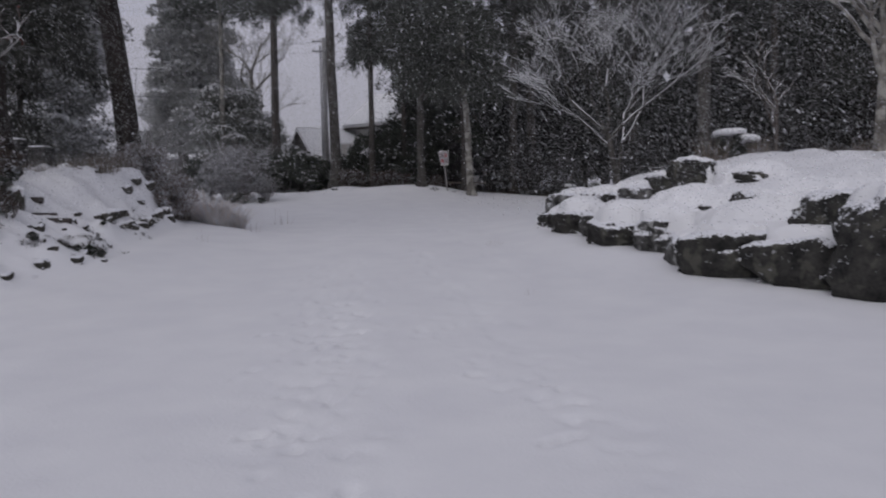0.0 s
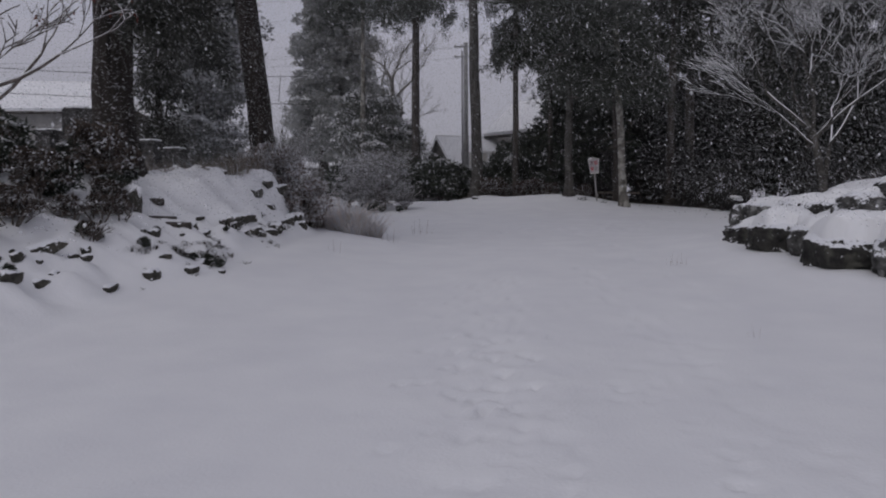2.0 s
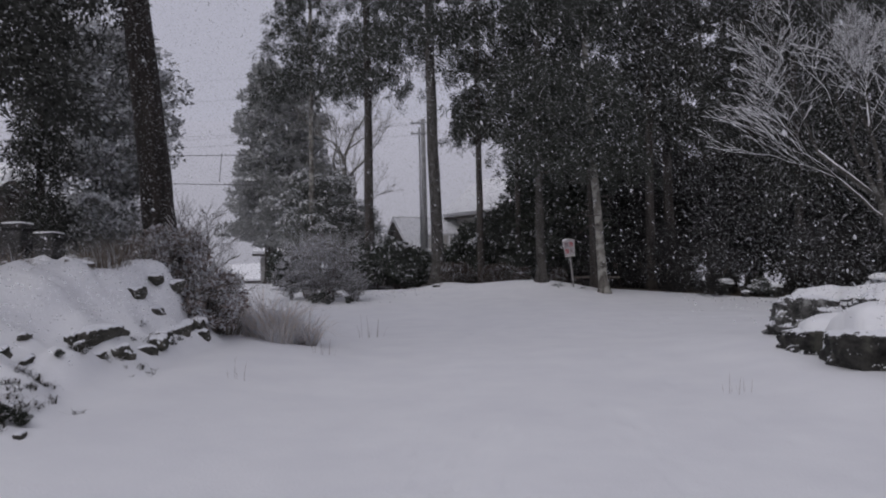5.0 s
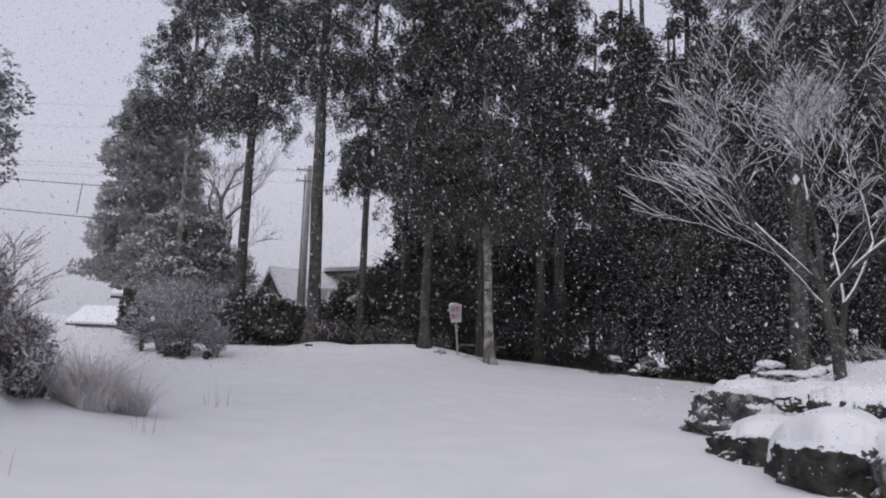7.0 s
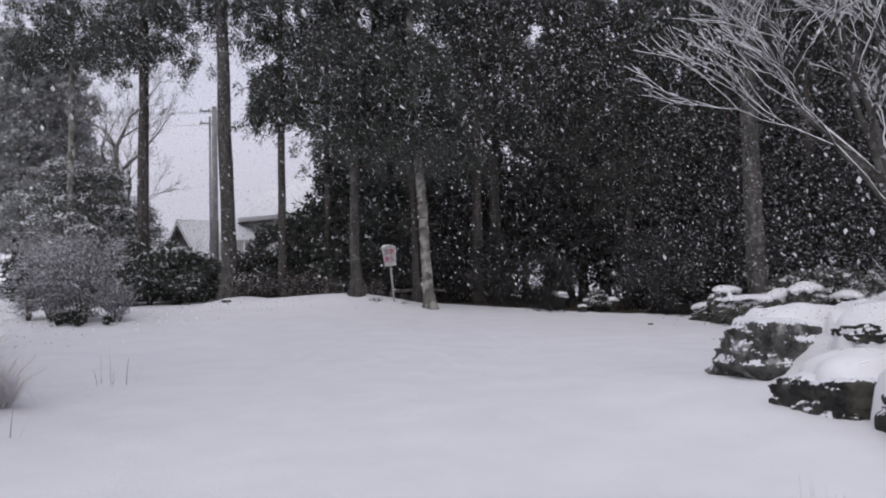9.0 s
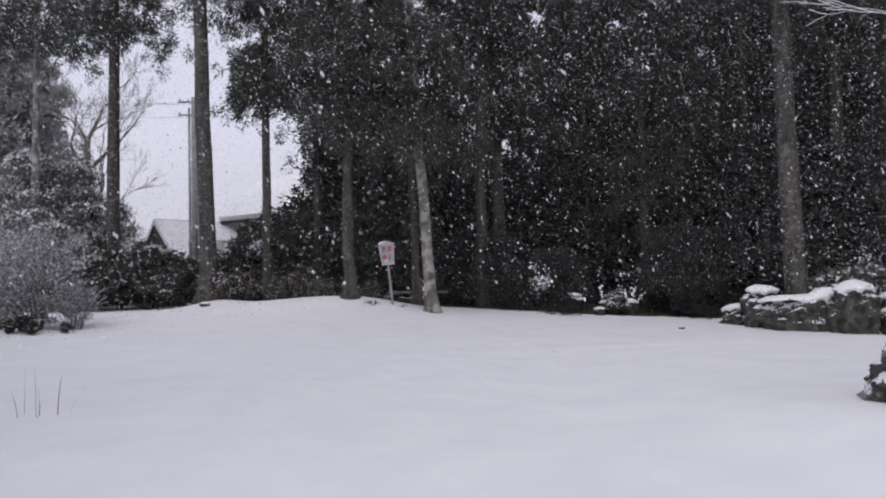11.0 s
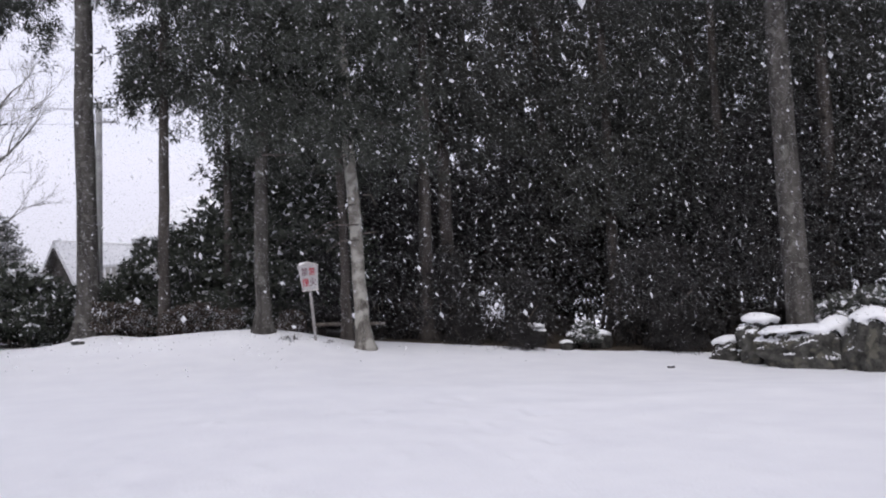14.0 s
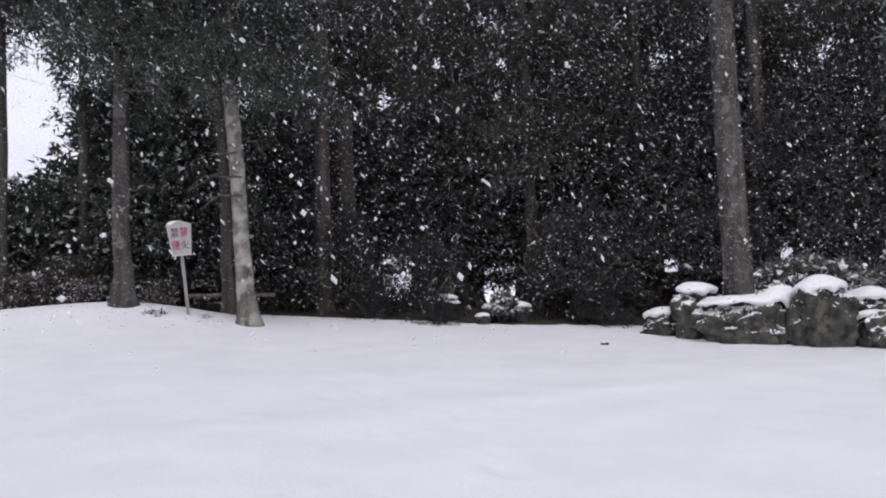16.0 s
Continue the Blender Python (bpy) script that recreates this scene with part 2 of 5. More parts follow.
def tube(points, radii, sides=8, cap=True, wobble=0.0, rng=None):
    pts = [Vector(p) for p in points]
    V, F = [], []
    n = len(pts)
    side = None
    for i, p in enumerate(pts):
        d = (pts[min(i + 1, n - 1)] - pts[max(i - 1, 0)]).normalized()
        if side is None:
            side = d.orthogonal().normalized()
        side = (side - d * side.dot(d)).normalized()
        up = d.cross(side)
        for k in range(sides):
            a = 2 * math.pi * k / sides
            r = radii[i] * (1 + (rng.uniform(-wobble, wobble) if rng else 0))
            V.append(p + side * (r * math.cos(a)) + up * (r * math.sin(a)))
    for i in range(n - 1):
        for k in range(sides):
            a, b = i * sides + k, i * sides + (k + 1) % sides
            F.append((a, b, b + sides, a + sides))
    if cap:
        F.append(tuple(range(sides - 1, -1, -1)))
        F.append(tuple((n - 1) * sides + k for k in range(sides)))
    return V, F


def box(cx, cy, cz, sx, sy, sz, bevel=0.0):
    """A box whose edges are broken by a small bevel."""
    bm = bmesh.new()
    bmesh.ops.create_cube(bm, size=1, matrix=Matrix.LocRotScale((cx, cy, cz), None, (sx, sy, sz)))
    if bevel:
        bmesh.ops.bevel(bm, geom=bm.edges[:], offset=bevel, segments=2, affect="EDGES")
    V = [v.co.copy() for v in bm.verts]
    bm.verts.index_update()
    F = [tuple(v.index for v in f.verts) for f in bm.faces]
    bm.free()
    return V, F


def kites(p, d, length, width, rng, bend=0.25):
    """Leaves: one kite each, at p, pointing along d. p, d: n x 3; length, width: n."""
    n = len(p)
    d = d / np.linalg.norm(d, axis=1)[:, None]
    q = rng.normal(size=(n, 3))
    s = np.cross(d, q)
    s /= np.linalg.norm(s, axis=1)[:, None] + 1e-9
    u = np.cross(s, d)
    L, W = length[:, None], width[:, None]
    tip = p + d * L - u * L * bend
    mid = p + d * L * 0.45
    V = np.empty((n * 4, 3))
    V[0::4], V[1::4], V[2::4], V[3::4] = p, mid + s * W, tip, mid - s * W
    F = np.arange(n * 4).reshape(n, 4)
    return V, F


def leaf_mesh(name, p, d, length, width, mat, rng, bend=0.25):
    V, F = kites(p, d, length, width, rng, bend)
    me = bpy.data.meshes.new(name)
    me.from_pydata(V.tolist(), [], F.tolist())
    me.materials.append(mat)
    me.update()
    return me


def spray_mesh(name, p, d, length, width, mat, rng):
    """Needle sprays: one thin blade each, at p, pointing along d."""
    n = len(p)
    d = d / np.linalg.norm(d, axis=1)[:, None]
    s = np.cross(d, rng.normal(size=(n, 3)))
    s /= np.linalg.norm(s, axis=1)[:, None] + 1e-9
    V = np.empty((n * 3, 3))
    V[0::3], V[1::3], V[2::3] = p + s * width[:, None], p + d * length[:, None], p - s * width[:, None]
    me = bpy.data.meshes.new(name)
    me.from_pydata(V.tolist(), [], np.arange(n * 3).reshape(n, 3).tolist())
    me.materials.append(mat)
    me.update()
    return me


# ---------------------------------------------------------------- the lie of the land
def S(a, b, x):
    t = np.clip((np.asarray(x, float) - a) / (b - a), 0, 1)
    return t * t * (3 - 2 * t)


LEVELS = ((-60, -0.4), (-5, -0.1), (0, -0.05), (8, 0.03), (12, 0.22), (16, 0.48), (20, 0.70), (25, 0.86), (30, 1.02), (34, 1.22), (37, 1.50), (40, 1.75), (46, 2.05), (60, 2.35), (120, 2.6), (700, 3.0))


def along(y):
    ky, kz = np.array(LEVELS).T
    s = np.gradient(kz, ky)
    i = np.clip(np.searchsorted(ky, y) - 1, 0, len(ky) - 2)
    h = ky[i + 1] - ky[i]
    t = np.clip((y - ky[i]) / h, 0, 1)
    return (kz[i] * (1 + 2 * t) * (1 - t) ** 2 + kz[i + 1] * t * t * (3 - 2 * t)
            + h * s[i] * t * (1 - t) ** 2 - h * s[i + 1] * t * t * (1 - t))


def bank_edge(y):
    return np.interp(y, (-30, 8, 12, 13.7, 17.6, 19.6, 21.2, 22.6, 25, 40), (-6.6, -6.3, -5.9, -5.45, -6.0, -6.1, -7.0, -8.6, -12, -34))


def rock_edge(y):
    return np.interp(y, (-30, 6, 9.6, 10.8, 11.5, 12.7, 14.9, 16.2, 18, 20.2, 40), (9.6, 7.3, 5.4, 4.7, 4.3, 3.5, 2.9, 2.45, 1.95, 2.0, 2.0))


def lumps(x, y, scale, seed):
    x, y = np.broadcast_arrays(np.asarray(x, float), np.asarray(y, float))
    out = np.array([noise.noise((a / scale, b / scale, seed)) for a, b in zip(x.ravel(), y.ravel())])
    return out.reshape(x.shape)


def ground(x, y, rough=True):
    x, y = np.broadcast_arrays(np.asarray(x, float), np.asarray(y, float))
    z = along(y)
    z = z - np.where(x > 0, 0.052, 0.012) * x * S(24, 37, y) * (np.abs(x) < 60) * (1 - S(20, 60, np.abs(x)))
    z = z + 0.44 * np.exp(-(np.where(x > -1.5, x + 1.5, (x + 1.5) * 0.55) / 2.2) ** 2 - ((y - 38.8) / 1.5) ** 2)
    z = z + 1.35 * S(36.2, 39.6, y) * S(12.8, 16, x) * (1 - S(22, 30, x)) * (1 - S(44, 60, y))
    z = z + 0.22 * np.exp(-((x + 5.0) / 1.0) ** 2 - ((y - 40.2) / 1.0) ** 2)
    z = z + np.interp(y, (12.4, 15), (0.03, 0.17)) * S(1.3, -0.1, rock_edge(y) - x) * (1 - S(20, 24, y)) + 0.25 * S(2.5, 0, x - bank_edge(y)) * S(9, 15, y) * (1 - S(21, 24, y))
    z = z + 0.42 * np.exp(-((x - 12.0) / 1.3) ** 2 - ((y - 35.1) / 0.5) ** 2) + 0.5 * np.exp(-((x - 15.2) / 1.5) ** 2 - ((y - 34.6) / 0.6) ** 2)
    l = bank_edge(y) - x
    far = S(14.5, 17, y)
    step = 0.42 - 0.12 * far
    bank = step * S(0, 1, l / (0.95 - 0.45 * far)) + (1.3 - step) * S(0, 1, (l - 0.7 + 0.25 * far) / (2.2 - 0.6 * far - 0.85 * S(16.5, 19.3, y))) + 0.25 * S(2.5, 7, l)
    z = z + 0.10 * np.exp(-((x + 8.0) / 1.4) ** 2 - ((y - 20.9) / 1.4) ** 2)
    d = np.minimum(x - rock_edge(y), np.interp(x, (2, 3, 5, 8, 14, 40), (20.9, 21.8, 23.5, 25, 26, 26)) - y)
    mound = 0.55 * S(0.6, 1.3, d) + 0.55 * S(1.1, 3.0, d) + 0.40 * S(2.4, 5.5, d)
    z = z + bank + mound
    if rough:
        near = (np.abs(x) < 22) & (y < 48) & (y > -6)
        xs, ys = x[near], y[near]
        add = 0.03 * lumps(xs, ys, 3.1, 1.0)
        add = add + 0.20 * S(0.1, 0.7, l[near]) * (1 - S(3.5, 5, l[near])) * (lumps(xs, ys, 0.75, 4.0) + 0.9 * lumps(xs, ys, 0.36, 14.0))
        add = add + 0.15 * S(0.7, 1.3, d[near]) * lumps(xs, ys, 0.9, 7.0)
        z = z.copy()
        z[near] += add
    return z


def gz(x, y):
    return float(ground(np.array([x]), np.array([y]))[0])


def axis(parts):
    out = []
    for a, b, step in parts:
        out.extend(np.arange(a, b, step))
    return np.array(out + [parts[-1][1]])


def footprints():
    """Half-filled old steps down the middle, and a scuffed line beside them."""
    rng = random.Random(11)
    out = []
    for k in range(70):
        y = 2.6 + 0.33 * k + rng.uniform(-0.1, 0.1)
        c = -0.25 - 0.115 * y + 0.06 * math.sin(y * 0.7) + (0.16 if k % 2 else -0.18)
        out.append((c + rng.uniform(-0.1, 0.1), y, rng.uniform(0.04, 0.06), rng.uniform(0.07, 0.12), rng.uniform(0.008, 0.018) * (1.0 if y < 12 else 0.3)))
    for x, y, dd in ((-1.28, 8.55, 0.05), (-1.22, 8.62, 0.03), (-0.98, 9.25, 0.045), (-1.35, 5.9, 0.035), (-1.28, 5.95, 0.03), (-1.0, 5.7, 0.03), (0.12, 7.38, 0.028), (0.20, 7.36, 0.028), (0.70, 7.05, 0.035), (0.78, 6.9, 0.03), (0.88, 6.55, 0.025), (0.62, 5.75, 0.03), (0.72, 5.8, 0.03), (0.52, 5.68, 0.03), (-2.0, 9.2, 0.02), (-1.85, 9.25, 0.02), (-1.75, 7.7, 0.02)):
        out.append((x, y, 0.045, 0.055, dd))
    for k in range(150):
        y = rng.uniform(4.8, 15.0)
        out.append((-0.25 - 0.115 * y + rng.gauss(0, 0.26), y, rng.uniform(0.03, 0.055), rng.uniform(0.04, 0.10), rng.uniform(0.006, 0.02)))
    for k in range(48):
        y = rng.uniform(5.4, 9.5)
        out.append((2.77 - 0.33 * y + rng.gauss(0, 0.11), y, rng.uniform(0.035, 0.07), rng.uniform(0.05, 0.11), rng.uniform(0.004, 0.010)))
    for k in range(60):
        y = 4.2 + 0.2 * k
        out.append((0.95 - 0.16 * (y - 6) + rng.uniform(-0.12, 0.12), y, rng.uniform(0.05, 0.12), rng.uniform(0.07, 0.16), rng.uniform(0.003, 0.011)))
    for k in range(90):
        y = rng.uniform(3, 26)
        out.append((rng.uniform(-2.4, 1.2), y, rng.uniform(0.05, 0.16), rng.uniform(0.06, 0.2), rng.uniform(0.002, 0.008)))
    for k in range(170):
        x, y = rng.uniform(-3, 9), rng.gauss(26.5, 1.6)
        out.append((x, y + 0.12 * x, rng.uniform(0.07, 0.18), rng.uniform(0.08, 0.2), rng.uniform(-0.012, 0.012)))
    return out


def build_ground():
    xs = axis([(-700, -120, 40), (-120, -40, 8), (-40, -12, 1.2), (-12, -3, 0.14), (-3, 2, 0.045), (2, 12, 0.15), (12, 40, 1.2), (40, 120, 8), (120, 700, 40)])
    ys = axis([(-200, -20, 15), (-20, 0, 1.5), (0, 3, 0.125), (3, 11, 0.06), (11, 30, 0.135), (30, 42, 0.16), (42, 60, 0.9), (60, 140, 8), (140, 900, 40)])
    X, Y = np.meshgrid(xs, ys)
    Z = ground(X, Y)
    for fx, fy, rx, ry, dd in footprints():
        i0, i1 = np.searchsorted(xs, (fx - 0.8, fx + 0.8))
        j0, j1 = np.searchsorted(ys, (fy - 0.9, fy + 0.9))
        e = ((X[j0:j1, i0:i1] - fx) / rx) ** 2 + ((Y[j0:j1, i0:i1] - fy) / ry) ** 2
        Z[j0:j1, i0:i1] -= 2.2 * dd * (np.exp(-e) * 1.5 - 0.35 * np.exp(-e / 4))
    # low ploughed ridges across the open yard
    Z += 0.035 * np.exp(-((Y - 28.4 - 0.16 * X) / 0.5) ** 2) * S(-5, 0, X) * (1 - S(10, 14, X))
    Z += 0.03 * np.exp(-((Y - 31.5 + 0.1 * X) / 0.7) ** 2) * S(-6, -1, X) * (1 - S(10, 14, X))
    # a faint trampled band, long filled in again
    band = (X > -2.6) & (X < 0.6) & (Y > 2) & (Y < 16)
    xs_, ys_ = X[band], Y[band]
    Z[band] += 0.02 * (lumps(xs_, ys_ * 0.6, 0.16, 41.0) + lumps(xs_, ys_ * 0.6, 0.4, 43.0)) * np.exp(-((xs_ + 0.25 + 0.115 * ys_) / 0.6) ** 2) * S(2, 4, ys_) * (1 - S(11, 16, ys_))
    n, m = X.shape
    V = np.stack([X.ravel(), Y.ravel(), Z.ravel()], 1)
    idx = np.arange(n * m).reshape(n, m)
    F = np.stack([idx[:-1, :-1].ravel(), idx[:-1, 1:].ravel(), idx[1:, 1:].ravel(), idx[1:, :-1].ravel()], 1)
    me = mesh("ground", V.tolist(), F.tolist(), GROUND)
    edge = np.interp(X, (-9, -5, -1, 2, 5, 7.5, 10, 12.5, 14.5, 18, 21, 23), (42.5, 41.5, 40.2, 39.6, 38.6, 37.6, 37.4, 37.6, 39.4, 40.0, 36, 20))
    bare = S(-0.2, 1.6, Y - edge) * S(-11, -8, X) * (1 - S(60, 70, Y)) * (1 - S(45, 60, X))
    bare = np.maximum(bare, 0.75 * S(21, 23, X) * S(5, 12, Y) * (1 - S(60, 70, Y)))
    at = me.attributes.new("bare", "FLOAT", "POINT")
    at.data.foreach_set("value", bare.ravel().astype(np.float32))
    ob = new("ground", me)
    return tagged(ob, "fresh snow over a gently rising yard with half-filled footprints", "ground", kind="structure")


build_ground()


# ---------------------------------------------------------------- trees
def cedar_crown(name, seed, h0, h1, r0, r1, boughs, per, mat, size=0.30, droop=0.9, tufts=7, sector=(0, 360)):
    """Drooping boughs round a bare stem, from h0 up to h1; the sprays hang from them in tufts."""
    rng = np.random.default_rng(seed)
    P, D = [], []
    for k in range(boughs):
        f = rng.random() ** 1.35
        h = h0 + (h1 - h0) * f
        reach = (r0 + (r1 - r0) * f) * rng.uniform(0.5, 1.15)
        a = radians(rng.uniform(*sector))
        out = np.array([math.cos(a), math.sin(a), 0.0])
        side = np.array([-out[1], out[0], 0.0])
        s = rng.random(tufts) ** 0.6
        c = out[None] * (s * reach)[:, None] + side[None] * (rng.normal(size=tufts) * 0.3 * reach * s)[:, None]
        c[:, 2] = h + 0.25 * reach * np.sin(s * 2.2) - droop * reach * 0.55 * s ** 2 + rng.normal(size=tufts) * 0.16
        wide = rng.uniform(0.55, 1.3, tufts)
        i = rng.integers(0, tufts, per)
        o = rng.normal(size=(per, 3))
        o *= (rng.random(per) ** 0.45 / np.linalg.norm(o, axis=1))[:, None]
        P.append(c[i] + o * (np.array([0.22, 0.22, 0.28]) * wide[i][:, None]))
        D.append(o * 1.1 + out[None] * 0.25 + rng.normal(size=(per, 3)) * 0.4 + np.array([0, 0, -0.55]))
    P, D = np.concatenate(P), np.concatenate(D)
    n = len(P)
    return spray_mesh(name, P, D, size * rng.uniform(0.55, 1.45, n), size * 0.21 * rng.uniform(0.6, 1.4, n), mat, rng)


CAPS = {}


def clump_crown(name, seed, clumps, per, mat, size, outline, squash=0.8, fine=True, cap=0.0):
    """Leaves on the shells of many clumps; outline(f, rng) gives a clump's centre and radius for f from 0 (low) to 1 (top). cap: the share of clumps with snow lying on them."""
    rng = np.random.default_rng(seed)
    P, D, P2, D2 = [], [], [], []
    for k in range(clumps):
        c, r = outline(rng.random(), rng)
        q = rng.normal(size=(per, 3))
        q /= np.linalg.norm(q, axis=1)[:, None]
        q[:, 2] = np.where(q[:, 2] < -0.3, q[:, 2] * 0.4, q[:, 2])
        rad = r * rng.uniform(0.55, 1.05, per)[:, None]
        P.append(np.array(c)[None] + q * rad * np.array([1, 1, squash]))
        D.append(q + rng.normal(size=(per, 3)) * 0.6 + np.array([0, 0, -0.15]))
        if rng.random() < cap:
            u = q[q[:, 2] > rng.uniform(0.35, 0.6)]
            P2.append(np.array(c)[None] + u * r * 1.02 * np.array([1, 1, squash]))
            D2.append(u * np.array([1, 1, 0.1]) + rng.normal(size=u.shape) * np.array([0.5, 0.5, 0.12]))
    P, D = np.concatenate(P), np.concatenate(D)
    n = len(P)
    if P2:
        P2, D2 = np.concatenate(P2), np.concatenate(D2)
        w = len(P2)
        CAPS[name] = spray_mesh("leaf_snow", P2, D2, size * rng.uniform(0.7, 1.5, w), size * 0.5 * rng.uniform(0.7, 1.4, w), SNOW, rng)
    if fine:
        return spray_mesh(name, P, D, size * rng.uniform(0.7, 1.6, n), size * 0.4 * rng.uniform(0.7, 1.4, n), mat, rng)
    return leaf_mesh(name, P, D, size * rng.uniform(0.6, 1.4, n), size * 0.3 * rng.uniform(0.7, 1.4, n), mat, rng)


def leaf_snow(me, parent):
    """The snow that goes with a crown, where it has any."""
    if me.name in CAPS:
        return part("leaf_snow", CAPS[me.name], parent, "snow lying on the leaves")


def stem(seed, height, radius, lean=(0, 0), flare=1.75, sides=14, top=0.35, wander=0.06):
    rng = random.Random(seed)
    pts, rad = [], []
    hs = [-0.3, 0.0, 0.12, 0.3, 0.6, 1.0, 1.6]
    h = 2.4
    while h < height:
        hs.append(h)
        h += 1.1
    hs.append(height)
    wx = wy = 0.0
    for h in hs:
        f = max(h, 0) / height
        if h > 0.5:
            wx += rng.uniform(-wander, wander) * 0.5
            wy += rng.uniform(-wander, wander) * 0.5
        pts.append((lean[0] * h + wx, lean[1] * h + wy, h))
        rad.append(radius * (1 - (1 - top) * f) * (1 + (flare - 1) * math.exp(-max(h, 0) / 0.27)))
    return tube(pts, rad, sides, wobble=0.05, rng=rng)


def dead_stubs(seed, h0, h1, radius, count, parent):
    """Short dead boughs on the bare length of a stem."""
    rng = random.Random(seed)
    for k in range(count):
        h, a, r = rng.uniform(h0, h1), rng.uniform(0, 6.28), rng.uniform(0.4, 1.3)
        x, y = math.cos(a), math.sin(a)
        p = [(x * radius * 0.5, y * radius * 0.5, h), (x * (radius + r * 0.5), y * (radius + r * 0.5), h - 0.05), (x * (radius + r), y * (radius + r), h - rng.uniform(0.1, 0.4))]
        part("dead_bough", mesh("dead_bough", *tube(p, (0.022, 0.014, 0.005), 5), TWIG), parent)


CROWNS = {}


def conifer(label, x, y, radius, height, crown, bark=BARK, lean=(0, 0), group="", seed=1, spin=0.0, z=None, stubs=(), sides=14):
    base = new("cedar_tree")
    base.location, base.rotation_euler = (x, y, gz(x, y) if z is None else z), (0, 0, spin)
    ca, sa = math.cos(-spin), math.sin(-spin)
    ln = (lean[0] * ca - lean[1] * sa, lean[0] * sa + lean[1] * ca)
    part("trunk", mesh("trunk", *stem(seed, height, radius, ln, sides=sides), bark), base)
    if stubs:
        dead_stubs(seed + 5, *stubs, base)
    if crown:
        for c in (part("crown", CROWNS[crown], base), leaf_snow(CROWNS[crown], base)):
            if c:
                c.location = (ln[0] * height * 0.55, ln[1] * height * 0.55, 0)
    return tagged(base, label, "tree", group)


CROWNS["high"] = cedar_crown("crown_high", 3, 10.2, 21, 2.9, 1.3, 110, 700, CEDAR, 0.105, tufts=11)
CROWNS["high_b"] = cedar_crown("crown_high_b", 4, 9.2, 20, 2.6, 1.2, 105, 700, CEDAR, 0.105, tufts=11)
CROWNS["mid"] = cedar_crown("crown_mid", 5, 6.6, 17, 2.6, 1.1, 85, 380, CEDAR_DARK, 0.135, tufts=10)
CROWNS["mid_b"] = cedar_crown("crown_mid_b", 6, 5.6, 16.5, 2.5, 1.0, 85, 380, CEDAR_DARK, 0.135, tufts=10)
CROWNS["forest"] = cedar_crown("crown_forest", 7, 4.0, 19, 2.8, 1.5, 105, 300, CEDAR_DARK, 0.16, tufts=9)
CROWNS["forest_b"] = cedar_crown("crown_forest_b", 8, 2.6, 18.5, 3.0, 1.5, 105, 300, CEDAR_DARK, 0.16, tufts=9)
CROWNS["far"] = cedar_crown("crown_far", 10, 3.6, 18, 2.9, 1.1, 80, 120, CEDAR_DARK, 0.28, tufts=6)
CROWNS["near"] = cedar_crown("crown_near", 14, 4.9, 15, 2.3, 1.3, 105, 700, CEDAR, 0.105, 1.2, tufts=11)
CROWNS["slim"] = cedar_crown("crown_slim", 17, 6.4, 20, 1.5, 0.9, 85, 560, CEDAR, 0.105, 1.2, tufts=9)
CROWNS["low"] = cedar_crown("crown_low", 9, 8.2, 19, 3.2, 1.4, 85, 420, CEDAR_DARK, 0.14, 1.1, tufts=10)

# the row of stems along the far side of the yard
conifer("cedar with patchy pale grey bark beside the notice board", 1.11, 37.75, 0.165, 19, "near", BARK_PALE, (-0.045, 0.02), seed=21, stubs=(2.5, 5.5, 0.2, 9))
conifer("straight grey-barked cedar standing in the snow", -1.2, 38.5, 0.175, 21, "near", BARK_GREY, (0.0, 0.02), seed=22, stubs=(4, 7, 0.2, 8))
conifer("tall straight cedar with a long bare trunk", -5.5, 40.5, 0.27, 24, "high", BARK_GREY, (-0.012, 0), seed=23)
conifer("tall dark-trunked cedar behind the hedge", -9.02, 43.8, 0.235, 24, "high_b", BARK, (0.0, 0), seed=24)
conifer("slim dark cedar standing among evergreen shrubs", -3.66, 40.7, 0.15, 21, "slim", BARK, (0.005, 0), seed=25, spin=2.0, stubs=(6, 9, 0.2, 8))
conifer("thin dark cedar at the wood's edge", -2.11, 41.3, 0.115, 20, "mid", BARK, (0, 0), seed=26, spin=1.0)
conifer("thin dark cedar behind the pale one", 0.85, 39.2, 0.125, 20, "near", BARK, (-0.01, 0), seed=27, spin=4.0, stubs=(3, 6, 0.15, 6))
conifer("stout grey-barked cedar behind the boulders", 11.12, 35.7, 0.315, 24, "high", BARK_GREY, (-0.014, 0.01), seed=28, spin=3.0)

